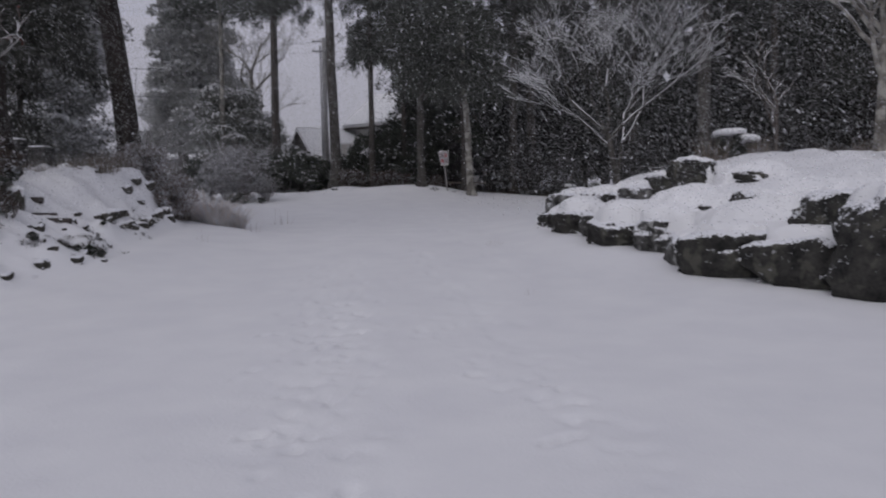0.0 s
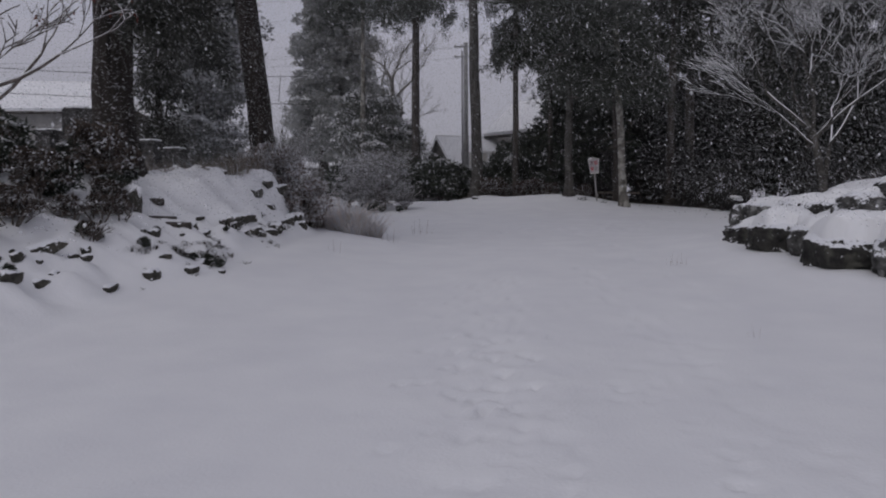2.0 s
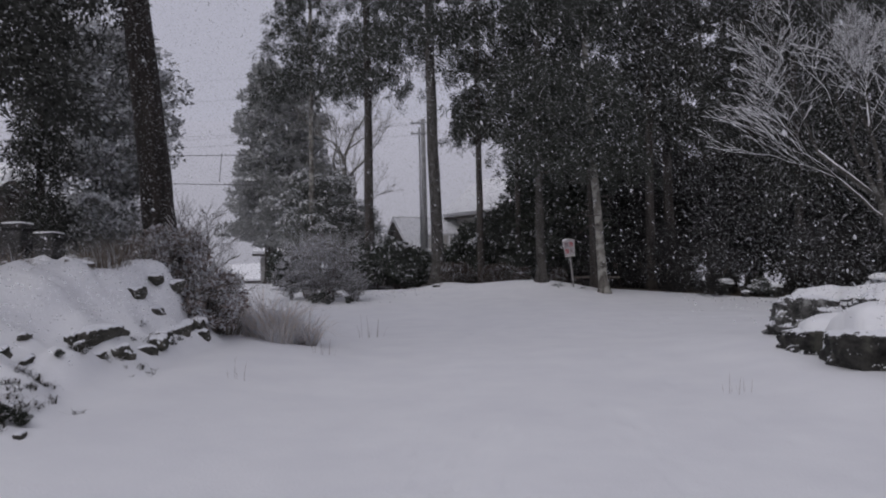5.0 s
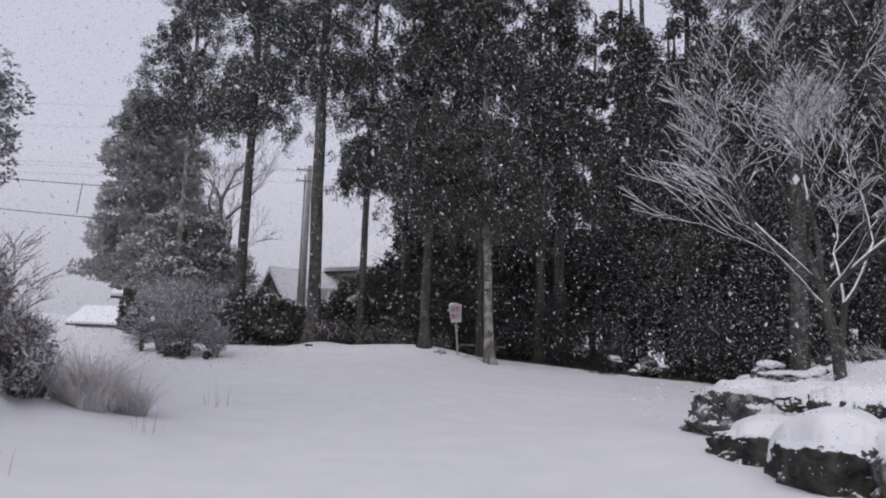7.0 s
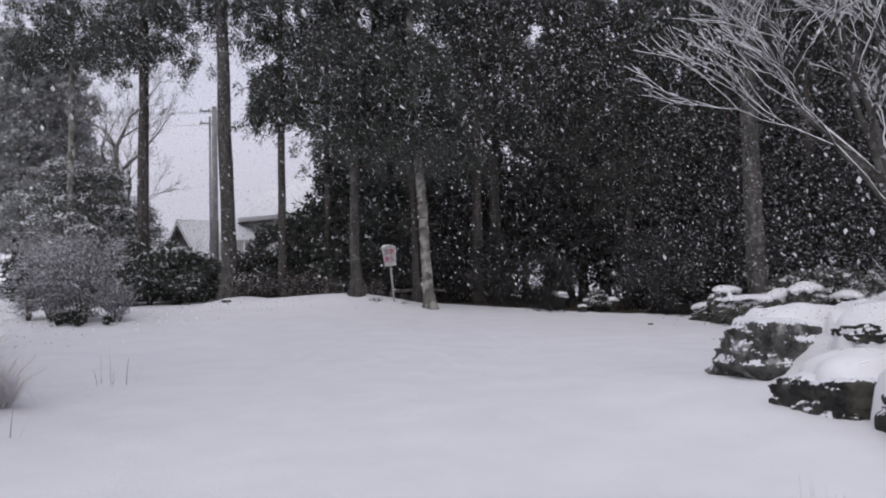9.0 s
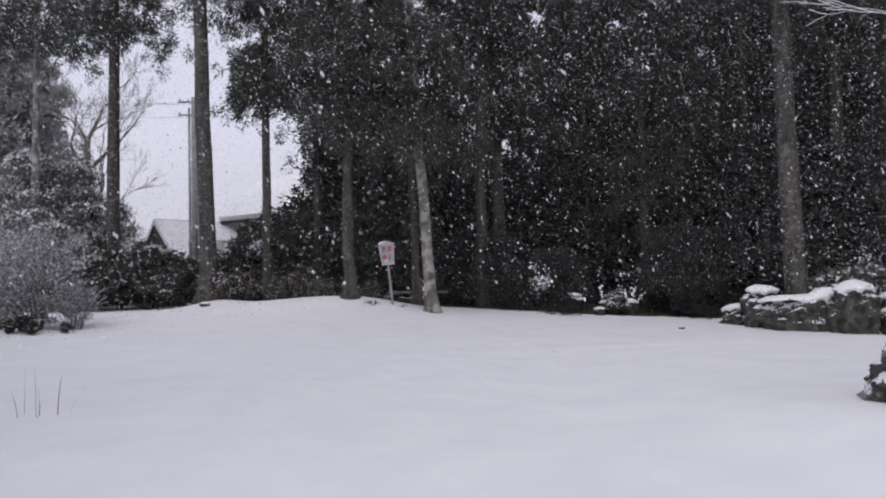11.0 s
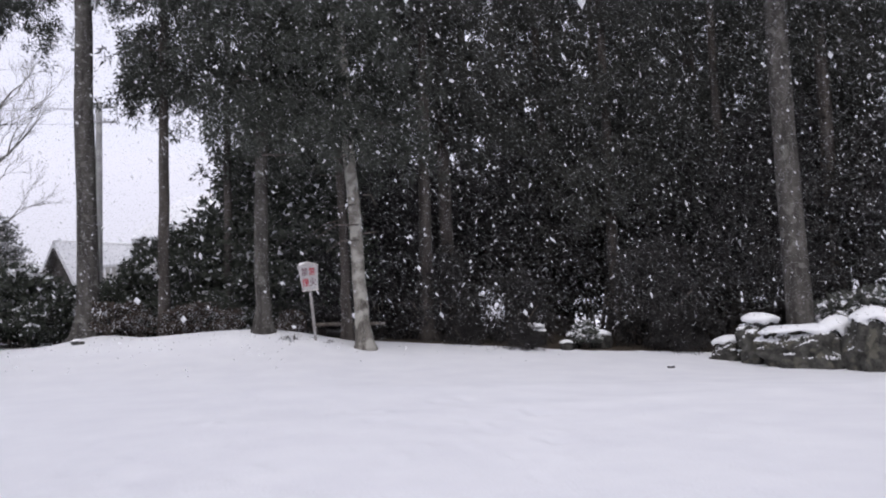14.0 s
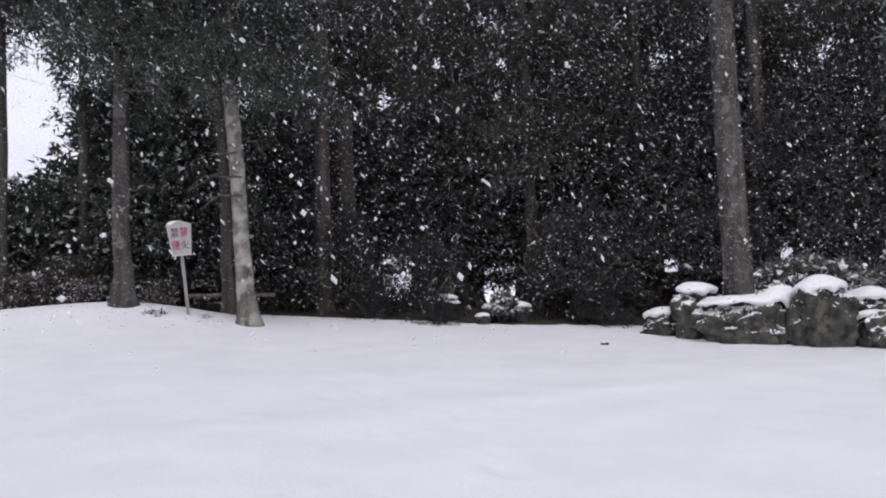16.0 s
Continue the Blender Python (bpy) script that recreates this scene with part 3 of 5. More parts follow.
# the dark wood behind
def plant_wood():
    rng = random.Random(5)
    kinds = ("forest", "forest_b", "mid_b", "mid")
    spots = []
    tries = 0
    while len(spots) < 50 and tries < 6000:
        tries += 1
        if rng.random() < 0.66:
            x, y = rng.uniform(-0.5, 30), rng.uniform(41.5, 58)
            if x < 2.5 and y < 43:
                continue
        else:
            x, y = rng.uniform(15.5, 30), rng.uniform(15, 42)
        if y > 44.5 and 5.6 + (y - 47) * 0.25 < x < 7.4 + (y - 47) * 0.32:
            continue
        if all((x - a) ** 2 + (y - b) ** 2 > 2.5 ** 2 for a, b in spots):
            spots.append((x, y))
    for k, (x, y) in enumerate(spots):
        if x < 4.5 and y > 47:
            continue
        conifer("dark cedar in the dense snowy wood", x, y, rng.uniform(0.13, 0.27), rng.uniform(19, 22), kinds[k % 4] if y < 47 and (x < 20 or y > 38) else "far", BARK, (rng.uniform(-0.012, 0.012), 0), "cedars of the dark wood", 100 + k % 6, rng.uniform(0, 6.28), sides=9)
    for k in range(13):
        conifer("dark cedar deep in the snowy wood", 5.5 + 2.1 * k + rng.uniform(-0.5, 0.5), 60 - 0.5 * k + rng.uniform(-1, 1), 0.2, 22, "far", BARK, (0, 0), "cedars deep in the wood", 100 + k % 6, rng.uniform(0, 6.28), sides=9)


plant_wood()


def shrub_outline(w, h):
    def f(t, rng):
        a, r = rng.uniform(0, 6.28), math.sqrt(rng.random())
        z = h * (0.12 + 0.78 * t)
        s = w * (0.5 + 0.5 * min(1, 3 * t)) * (1 - 0.55 * t ** 2) * r
        return (s * math.cos(a), s * math.sin(a), z), 0.30 * (w + h) * 0.35 * rng.uniform(0.7, 1.2)
    return f


def frost_outline(w, h):
    def f(t, rng):
        a, r = rng.uniform(0, 6.28), math.sqrt(rng.random())
        s = w * (0.22 + 1.0 * math.sin(math.pi * (0.04 + 0.66 * t))) * r
        return (s * math.cos(a), s * math.sin(a), h * (0.14 + 0.82 * t) - 0.3 * t * r * r + 0.28 * r * math.sin(3 * a)), rng.uniform(0.12, 0.34)
    return f


SHRUBS = {
    "camellia": clump_crown("leaves_camellia", 31, 60, 150, CAMELLIA, 0.13, shrub_outline(1.5, 3.2), cap=0.1),
    "camellia_low": clump_crown("leaves_camellia_low", 32, 48, 120, CAMELLIA, 0.13, shrub_outline(1.4, 2.2), cap=0.12),
    "camellia_tall": clump_crown("leaves_camellia_tall", 33, 90, 190, CAMELLIA, 0.14, shrub_outline(1.9, 5.2), cap=0.06),
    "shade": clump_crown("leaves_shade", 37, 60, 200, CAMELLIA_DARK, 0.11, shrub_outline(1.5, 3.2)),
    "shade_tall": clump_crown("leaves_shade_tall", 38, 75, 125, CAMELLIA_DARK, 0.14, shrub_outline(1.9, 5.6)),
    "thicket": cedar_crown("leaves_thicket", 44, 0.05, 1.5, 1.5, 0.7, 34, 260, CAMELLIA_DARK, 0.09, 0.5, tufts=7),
    "frost": clump_crown("leaves_frost", 40, 95, 72, FROST, 0.055, frost_outline(1.0, 2.5), cap=0.35),
    "snowy": clump_crown("leaves_snowy", 34, 90, 230, SNOWY_LEAF, 0.095, shrub_outline(2.0, 5.4), cap=0.7),
    "snowy_low": clump_crown("leaves_snowy_low", 35, 50, 85, SNOWY_LEAF, 0.14, shrub_outline(1.0, 1.7), cap=0.8),
    "brush_frost": clump_crown("leaves_brush_frost", 46, 60, 170, BRUSH_FROST, 0.05, shrub_outline(0.8, 1.1), cap=0.5),
    "brush": clump_crown("leaves_brush", 36, 45, 80, BRUSH, 0.07, shrub_outline(0.75, 1.1)),
}


def woody_stems(seed, w, h, count, r=0.03):
    rng = random.Random(seed)
    out = []
    for k in range(count):
        a, s = rng.uniform(0, 6.28), rng.uniform(0.3, 1.0)
        x, y = math.cos(a), math.sin(a)
        hh = h * rng.uniform(0.6, 0.95)
        pts = [(x * 0.08, y * 0.08, -0.15), (x * w * s * 0.35, y * w * s * 0.35, hh * 0.45), (x * w * s * 0.75, y * w * s * 0.75, hh)]
        out.append(tube(pts, (r, r * 0.7, r * 0.25), 5))
    return soup(out)


def shrub(label, x, y, kind, scale=1.0, w=1.2, h=2.5, group="", seed=1, spin=0.0, name="evergreen_shrub"):
    base = new(name)
    base.location, base.rotation_euler, base.scale = (x, y, gz(x, y)), (0, 0, spin), (scale, scale, scale)
    part("stem_wood", mesh("stem_wood", *woody_stems(seed, w, h, 9), TWIG), base)
    part("leaves", SHRUBS[kind], base)
    leaf_snow(SHRUBS[kind], base)
    return tagged(base, label, "shrub", group)


HEDGE = "dark evergreen hedge below the cedars"
rs = random.Random(8)
for x, y, k, s in ((-12.4, 42.0, "camellia_low", 0.8), (-11.3, 41.3, "camellia_low", 0.72), (-10.2, 41.5, "camellia_low", 0.85), (-9.2, 41.2, "camellia_low", 0.82), (-8.3, 41.5, "camellia_low", 0.9), (-7.35, 41.3, "camellia_low", 0.95), (-6.5, 41.8, "camellia_low", 0.78), (-10.0, 43.0, "camellia", 0.55), (-7.7, 42.8, "camellia", 0.66), (-6.9, 40.7, "camellia_low", 0.5), (-8.8, 40.5, "camellia_low", 0.5)):
    shrub("dark evergreen shrub dusted with snow in the hedge", x, y, k, s, group=HEDGE, seed=rs.randint(0, 99), spin=rs.uniform(0, 6))
# shade kinds and thicket bring that painted shade, closing sky gaps between trunks
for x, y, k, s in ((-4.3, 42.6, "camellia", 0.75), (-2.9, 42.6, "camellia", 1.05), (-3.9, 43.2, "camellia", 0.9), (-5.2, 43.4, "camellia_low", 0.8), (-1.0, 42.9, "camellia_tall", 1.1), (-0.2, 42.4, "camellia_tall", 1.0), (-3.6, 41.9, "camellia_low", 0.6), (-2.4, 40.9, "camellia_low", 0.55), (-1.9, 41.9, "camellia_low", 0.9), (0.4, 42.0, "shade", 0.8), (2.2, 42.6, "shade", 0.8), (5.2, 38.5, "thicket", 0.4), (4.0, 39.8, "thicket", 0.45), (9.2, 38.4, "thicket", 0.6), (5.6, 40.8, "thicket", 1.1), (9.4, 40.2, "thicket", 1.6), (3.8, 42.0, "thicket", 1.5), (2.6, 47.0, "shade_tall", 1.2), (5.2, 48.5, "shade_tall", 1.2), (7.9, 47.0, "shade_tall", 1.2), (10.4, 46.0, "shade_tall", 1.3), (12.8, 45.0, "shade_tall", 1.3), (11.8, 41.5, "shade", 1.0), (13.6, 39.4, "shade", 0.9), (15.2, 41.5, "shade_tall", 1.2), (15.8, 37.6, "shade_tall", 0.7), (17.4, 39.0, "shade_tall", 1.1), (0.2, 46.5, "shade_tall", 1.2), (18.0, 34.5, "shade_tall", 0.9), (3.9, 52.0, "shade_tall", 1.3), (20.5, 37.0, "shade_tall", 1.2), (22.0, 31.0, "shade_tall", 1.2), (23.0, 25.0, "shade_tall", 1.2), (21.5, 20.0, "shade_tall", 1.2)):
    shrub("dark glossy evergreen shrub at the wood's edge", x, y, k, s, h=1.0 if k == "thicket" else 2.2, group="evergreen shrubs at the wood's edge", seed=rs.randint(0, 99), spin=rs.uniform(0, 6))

for x, y, q in ((-4.9, 40.1, 0.75), (-4.3, 40.4, 0.6), (-3.3, 40.0, 0.7), (-2.7, 40.3, 0.85), (-2.0, 39.9, 0.6), (-0.5, 40.0, 0.6), (-4.6, 41.1, 0.9), (-3.1, 41.2, 0.9)):
    shrub("low brown undergrowth dusted with snow between the cedars", x, y, "brush", q, 0.7, 0.9, "brown undergrowth between the cedars", rs.randint(0, 99), rs.uniform(0, 6), "undergrowth_shrub")

# far group beyond the hedge: snow-dusted cypresses, haze painted into their pale leaves
def cypress_outline(w, h, lo):
    def f(t, rng):
        z = lo + (h - lo) * t
        a = rng.uniform(0, 6.28)
        r = w * (1 - 0.80 * t ** 1.9) * rng.uniform(0.35, 1.0) * (0.75 + 0.25 * math.sin(3 * a + 9 * t))
        return (r * math.cos(a), r * math.sin(a), z), rng.uniform(0.55, 1.15) * (1 - 0.35 * t)
    return f


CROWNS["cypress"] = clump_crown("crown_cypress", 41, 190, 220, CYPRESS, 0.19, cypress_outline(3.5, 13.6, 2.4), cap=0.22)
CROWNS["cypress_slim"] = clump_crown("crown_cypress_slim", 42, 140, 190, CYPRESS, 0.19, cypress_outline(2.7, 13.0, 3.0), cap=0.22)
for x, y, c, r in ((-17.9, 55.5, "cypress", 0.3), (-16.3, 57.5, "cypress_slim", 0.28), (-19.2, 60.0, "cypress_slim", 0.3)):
    t = conifer("broad snow-dusted cypress, its grey-green leaves paled for haze", x, y, r, 12, c, BARK, group="snow-dusted cypresses", seed=51, spin=x)
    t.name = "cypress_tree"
conifer("slim grey trunk with a high snow-dusted crown", -13.2, 48.2, 0.17, 20, "high", BARK_PALE, seed=52, spin=1.2)
for x, y, s in ((-12.9, 49.5, 1.15), (-11.2, 51.0, 0.85)):
    shrub("broadleaf evergreen tree laden with snow", x, y, "snowy", s, 1.6, 4.6, "snow-laden broadleaf trees", 61, x, "broadleaf_tree")


# bare trees: limbs that fork again and again, snow lying along them
def limbs(seed, start, direction, length, radius, depth, spread, lift, twig_floor=0.004, forks=(2, 3), shrink=0.74):
    rng = random.Random(seed)
    wood, snow = [], []

    def grow(p, d, L, r, k):
        n = 4 if k > 1 else 3
        pts, rad = [p], [r]
        for i in range(n):
            d = (d + Vector((rng.gauss(0, 0.10), rng.gauss(0, 0.10), rng.gauss(lift, 0.06)))).normalized()
            pts.append(pts[-1] + d * (L / n))
            rad.append(max(twig_floor * 0.6, r * (1 - 0.42 * (i + 1) / n)))
        wood.append(tube(pts, rad, 7 if k >= depth - 1 else (4 if k > 2 else 3), cap=False))
        if abs(d.z) < 0.93:
            h = max(0.005, min(0.024, r * 0.68))
            sp = [q + Vector((0, 0, rr * 0.7 + h * 0.45)) for q, rr in zip(pts, rad)]
            snow.append(tube(sp, [max(0.0034, min(rr * 0.72, 0.022)) for rr in rad], 4 if k > 2 else 3, cap=False))
        if k == 0:
            return
        m = rng.choice(forks)
        for j in range(m + (1 if k < depth and rng.random() < 0.55 else 0)):
            i = n if j < 2 else rng.randint(1, n - 1)
            side = d.orthogonal().normalized()
            side.rotate(Matrix.Rotation(rng.uniform(0, 6.28), 3, d))
            side.z *= 0.6
            q = (d + side * spread * rng.uniform(0.55, 1.25)).normalized()
            grow(pts[i], q, L * shrink * rng.uniform(0.75, 1.15), max(twig_floor, rad[i] * (0.82 if j == 0 else 0.62)), k - 1)

    grow(Vector(start), Vector(direction).normalized(), length, radius, depth)
    return wood, snow


def maple():
    """A spreading maple on the rockery, its limbs white with snow."""
    base = new("maple_tree")
    base.location = (3.95, 19.8, 1.56)
    trunk = tube([(0.06, 0, -0.6), (0.03, 0, 0.0), (-0.03, 0, 0.5), (-0.13, 0.02, 1.0), (-0.2, 0.03, 1.35)], (0.115, 0.09, 0.072, 0.064, 0.06), 12)
    second = tube([(0.08, 0.05, -0.4), (0.07, 0.08, 0.55), (0.14, 0.1, 1.1)], (0.05, 0.04, 0.034), 9)
    part("trunk", mesh("trunk", *soup([trunk, second]), BARK_GREY), base)
    W, N = [], []
    for i, (s, d, L, r) in enumerate((((-0.2, 0.03, 1.3), (-0.85, 0.15, 0.85), 1.15, 0.055), ((-0.2, 0.03, 1.3), (-0.4, -0.5, 1.0), 1.1, 0.05), ((-0.2, 0.03, 1.3), (0.0, 0.3, 1.0), 1.25, 0.055),
                                      ((-0.17, 0.03, 1.15), (0.5, -0.25, 0.95), 1.1, 0.05), ((0.14, 0.1, 1.1), (0.75, 0.2, 0.9), 1.1, 0.04), ((0.13, 0.1, 1.0), (0.3, 0.6, 1.0), 1.05, 0.036),
                                      ((-0.15, 0.02, 1.05), (-0.8, -0.4, 0.5), 0.95, 0.03))):
        w, n = limbs(300 + i, s, d, L, r * 0.82, 6, 0.52, 0.034, 0.0032, forks=(2, 2, 2, 2, 3), shrink=0.78)
        W += w
        N += n
    part("branchwork", mesh("branchwork", *soup(W), BARK_GREY), base)
    part("branch_snow", mesh("branch_snow", *soup(N), SNOW), base, "white snow lying along the branches")
    tagged(base, "bare spreading maple with snow lying along its branches", "tree")


maple()


def bare_tree(label, x, y, height, radius, seed, arms, bark=TWIG, depth=4, name="bare_tree", lean=(0, 0), snow=True, out=0.6, reach=0.42, low=0.45, withered=0):
    base = new(name)
    base.location = (x, y, gz(x, y) - 0.05)
    part("trunk", mesh("trunk", *stem(seed, height, radius, lean, top=0.6, sides=10), bark), base)
    rng = random.Random(seed)
    W, N = [], []
    for i in range(arms):
        h = height * (low + (1 - low) * i / max(1, arms - 1))
        a = rng.uniform(0, 6.28)
        w, n = limbs(seed * 7 + i, (lean[0] * h, lean[1] * h, h - 0.05), (math.cos(a) * out, math.sin(a) * out, 0.9), height * reach, radius * 0.5, depth, 0.55, 0.03, 0.008, shrink=0.7)
        W += w
        N += n
    part("branchwork", mesh("branchwork", *soup(W), bark), base)
    if snow:
        part("branch_snow", mesh("branch_snow", *soup(N), SNOW), base)
    if withered:
        nr = np.random.default_rng(seed)
        tips = np.array([tuple(rng.choice(rng.choice(W[len(W) // 4:])[0])) for _ in range(withered)])
        part("withered_leaves", leaf_mesh("withered_leaves", tips, nr.normal(size=tips.shape) * 0.5 + np.array([0, 0, -0.7]), nr.uniform(0.05, 0.09, withered), nr.uniform(0.014, 0.024, withered), RED_LEAF, nr), base, "few reddish-brown withered leaves")
    return tagged(base, label, "tree")


bare_tree("tall leafless tree with grey forking limbs behind the hedge", -12.7, 54.0, 7.6, 0.2, 79, 8, BARK_PALE, 5, snow=False, out=0.6, reach=0.30, low=0.32)
bare_tree("leafless tree with pale smooth bark and snowy twigs", 8.95, 17.6, 3.0, 0.11, 72, 8, BARK_PALE, 4, out=0.8)
bare_tree("leafless young tree with snow along its twigs", 8.4, 21.5, 1.8, 0.05, 73, 5, TWIG, 3)

# left bank: two old cedars, evergreens between and behind
lean = conifer("old leaning cedar with dark furrowed bark on the bank", -7.8, 20.8, 0.29, 21, "low", BARK_OLD, (-0.125, 0.02), seed=81, spin=0.6)
old = conifer("massive old cedar with dark furrowed bark on the bank", -8.75, 16.3, 0.36, 23, "low", BARK_OLD, (-0.012, 0.03), seed=82, spin=2.4)
for tree, seed, lo, hi, reach, n, arc, at in ((old, 12, 2.9, 5.8, 1.7, 18, (-40, 70), (0, 0.1)), (lean, 13, 4.7, 6.8, 2.3, 14, (110, 240), (-0.4, 0.1))):
    b = part("hanging_bough", cedar_crown("hanging_bough", seed, lo, hi, reach, reach, n, 620, CEDAR_DARK, 0.13, 1.4, 13, arc), tree)
    b.rotation_euler = (0, 0, -tree.rotation_euler[2])
    b.location = Matrix.Rotation(-tree.rotation_euler[2], 3, "Z") @ Vector((at[0], at[1], 0))
CROWNS["broad"] = clump_crown("crown_broad", 45, 130, 270, BROAD, 0.10, lambda t, rng: ((lambda a, r: (r * math.cos(a), r * math.sin(a), 1.7 + 5.6 * t))(rng.uniform(0, 6.28), 1.75 * math.sqrt(rng.random()) * (0.75 + 0.5 * t - 0.65 * t ** 3)), rng.uniform(0.4, 0.85)), cap=0.85)
CROWNS["dusk"] = cedar_crown("crown_dusk", 18, 0.9, 7.4, 0.75, 0.45, 52, 330, CEDAR_DARK, 0.11, 1.1, tufts=9)
conifer("dark evergreen with drooping boughs behind the old cedar", -12.0, 23.6, 0.11, 7.5, "dusk", BARK, seed=90)
t = conifer("broad evergreen tree dusted with snow behind the bank", -12.15, 26.3, 0.14, 6.5, "broad", BARK, seed=83)
t.name = "broadleaf_tree"
shrub("misty evergreen tree behind the distant low house", -29.0, 92.0, "snowy", 1.15, 1.6, 4.6, "", 94, 1.1, "broadleaf_tree")
shrub("broad evergreen tree dusted with snow behind the bank", -23.0, 20.5, "snowy", 1.2, 1.6, 4.6, "", 84, 2.4, "broadleaf_tree")
shrub("low shrub thickly covered with snow between the cedars", -9.9, 24.0, "snowy_low", 0.8, 0.8, 1.4, "", 85, 0.9)
shrub("low dark evergreen shrub beside the dark building", -14.6, 27.0, "camellia_low", 0.8, seed=88)
for x, y, s in ((-9.3, 14.0, 0.42), (-9.9, 12.8, 0.5), (-9.1, 11.6, 0.4), (-10.4, 15.0, 0.55), (-10.2, 10.4, 0.5), (-10.6, 18.4, 0.4)):
    shrub("low dark evergreen shrub with snow on top of the bank", x, y, "camellia_low", s, group="low dark shrubs on the bank", seed=89, spin=y)
conifer("dark cedar behind the bank with boughs low down", -24.0, 24.0, 0.35, 20, "forest_b", BARK, seed=86)
conifer("dark cedar behind the bank with boughs low down", -27.0, 16.0, 0.35, 20, "forest", BARK, seed=87)


# ---------------------------------------------------------------- rocks
def rock_mesh(seed, sx, sy, sz, mat, blunt=4.6, rough=1.0):
    """A weathered boulder: a rounded block broken by facets and noise."""
    bm = bmesh.new()
    bmesh.ops.create_icosphere(bm, subdivisions=5 if max(sx, sy) > 0.7 else 4 if max(sx, sy) > 0.35 else 3, radius=1)
    off = Vector((seed * 3.7, seed * 1.3, seed * 2.1))
    rng = random.Random(seed)
    planes = []
    for _ in range(9 if rough < 1.2 else 13):
        nrm = Vector((rng.gauss(0, 1), rng.gauss(0, 1), rng.gauss(0, 0.8))).normalized()
        planes.append((nrm, rng.uniform(0.98, 1.16) if blunt > 6 else rng.uniform(0.80, 1.0) if rough < 1.2 else rng.uniform(0.66, 0.95)))
    for v in bm.verts:
        p = v.co.normalized()
        q = (abs(p.x) ** blunt + abs(p.y) ** blunt + abs(p.z) ** blunt) ** (-1 / blunt)
        p = p * q
        for nrm, dd in planes:
            e = p.dot(nrm) - dd
            if e > 0:
                p = p - nrm * e * 0.85
        f = 1 + rough * (0.14 * noise.noise(p * 1.4 + off) + 0.075 * noise.noise(p * 3.4 + off) + 0.045 * noise.noise(p * 8 + off) + 0.022 * noise.noise(p * 19 + off))
        if rough > 1.2:
            f *= 1.08 - 0.17 * p.z
        v.co = Vector((p.x * f * sx / 2, p.y * f * sy / 2, p.z * f * sz / 2 + sz / 2))
    me = bpy.data.meshes.new("rock")
    bm.to_mesh(me)
    bm.free()
    me.materials.append(mat)
    me.polygons.foreach_set("use_smooth", [True] * len(me.polygons))
    return me


def pillow_mesh(seed, sx, sy, thick, drape=0.5, dome=0.42):
    """Snow lying on a boulder: full and round above, hanging over the rim in uneven lobes."""
    V, F = [], []
    rings, n = 12, 36
    off = Vector((seed * 1.9, seed * 0.7, 3))
    for i in range(rings + 1):
        t = i / rings
        for k in range(n):
            a = 2 * math.pi * k / n
            c, s = math.cos(a), math.sin(a)
            q = (abs(c) ** 2.6 + abs(s) ** 2.6) ** (-1 / 2.6)
            lobe = noise.noise(Vector((c * 2.0, s * 2.0, 0)) + off)
            if t < 0.7:
                r = t / 0.7
                z = thick * (1 - dome * r ** 2.2)
            else:
                e = (t - 0.7) / 0.3
                r = 1 + 0.05 * math.sin(e * math.pi)  - 0.10 * e
                z = thick * (1 - dome) - (thick * (1.02 - dome) + drape * (0.35 + 0.9 * lobe)) * e
            r *= 1 + 0.07 * lobe
            x, y = c * q * r * sx / 2, s * q * r * sy / 2
            z += thick * 0.35 * noise.noise(Vector((x * 1.7, y * 1.7, 0)) + off)
            V.append((x, y, z))
    for i in range(rings):
        for k in range(n):
            a, b = i * n + k, i * n + (k + 1) % n
            F.append((a, b, b + n, a + n))
    F = [f[::-1] for f in F]
    return mesh("snow_cap", V, F, SNOW)


def boulder(label, x, y, sx, sy, sz, seed, sink=0.15, snow=0.2, spin=0.0, tilt=(0, 0), mat=ROCK, z=None, group="", drape=0.35, cap=1.0, blunt=4.6):
    me = rock_mesh(seed, sx, sy, sz, mat, blunt, 1.0 if blunt > 4 else 2.3)
    ob = new("boulder", me)
    ob.location, ob.rotation_euler = (x, y, (gz(x, y) if z is None else z) - sink), (radians(tilt[0]), radians(tilt[1]), radians(spin))
    if snow:
        c = part("snow_cap", pillow_mesh(seed + 2, sx * 0.92 * cap, sy * 0.92 * cap, snow, drape * sz, 0.74), ob, "thick rounded cap of snow")
        c.location = (0, 0, sz * 0.91)
    return tagged(ob, label, "rock", group)


ROCKERY = "boulders of the rockery"
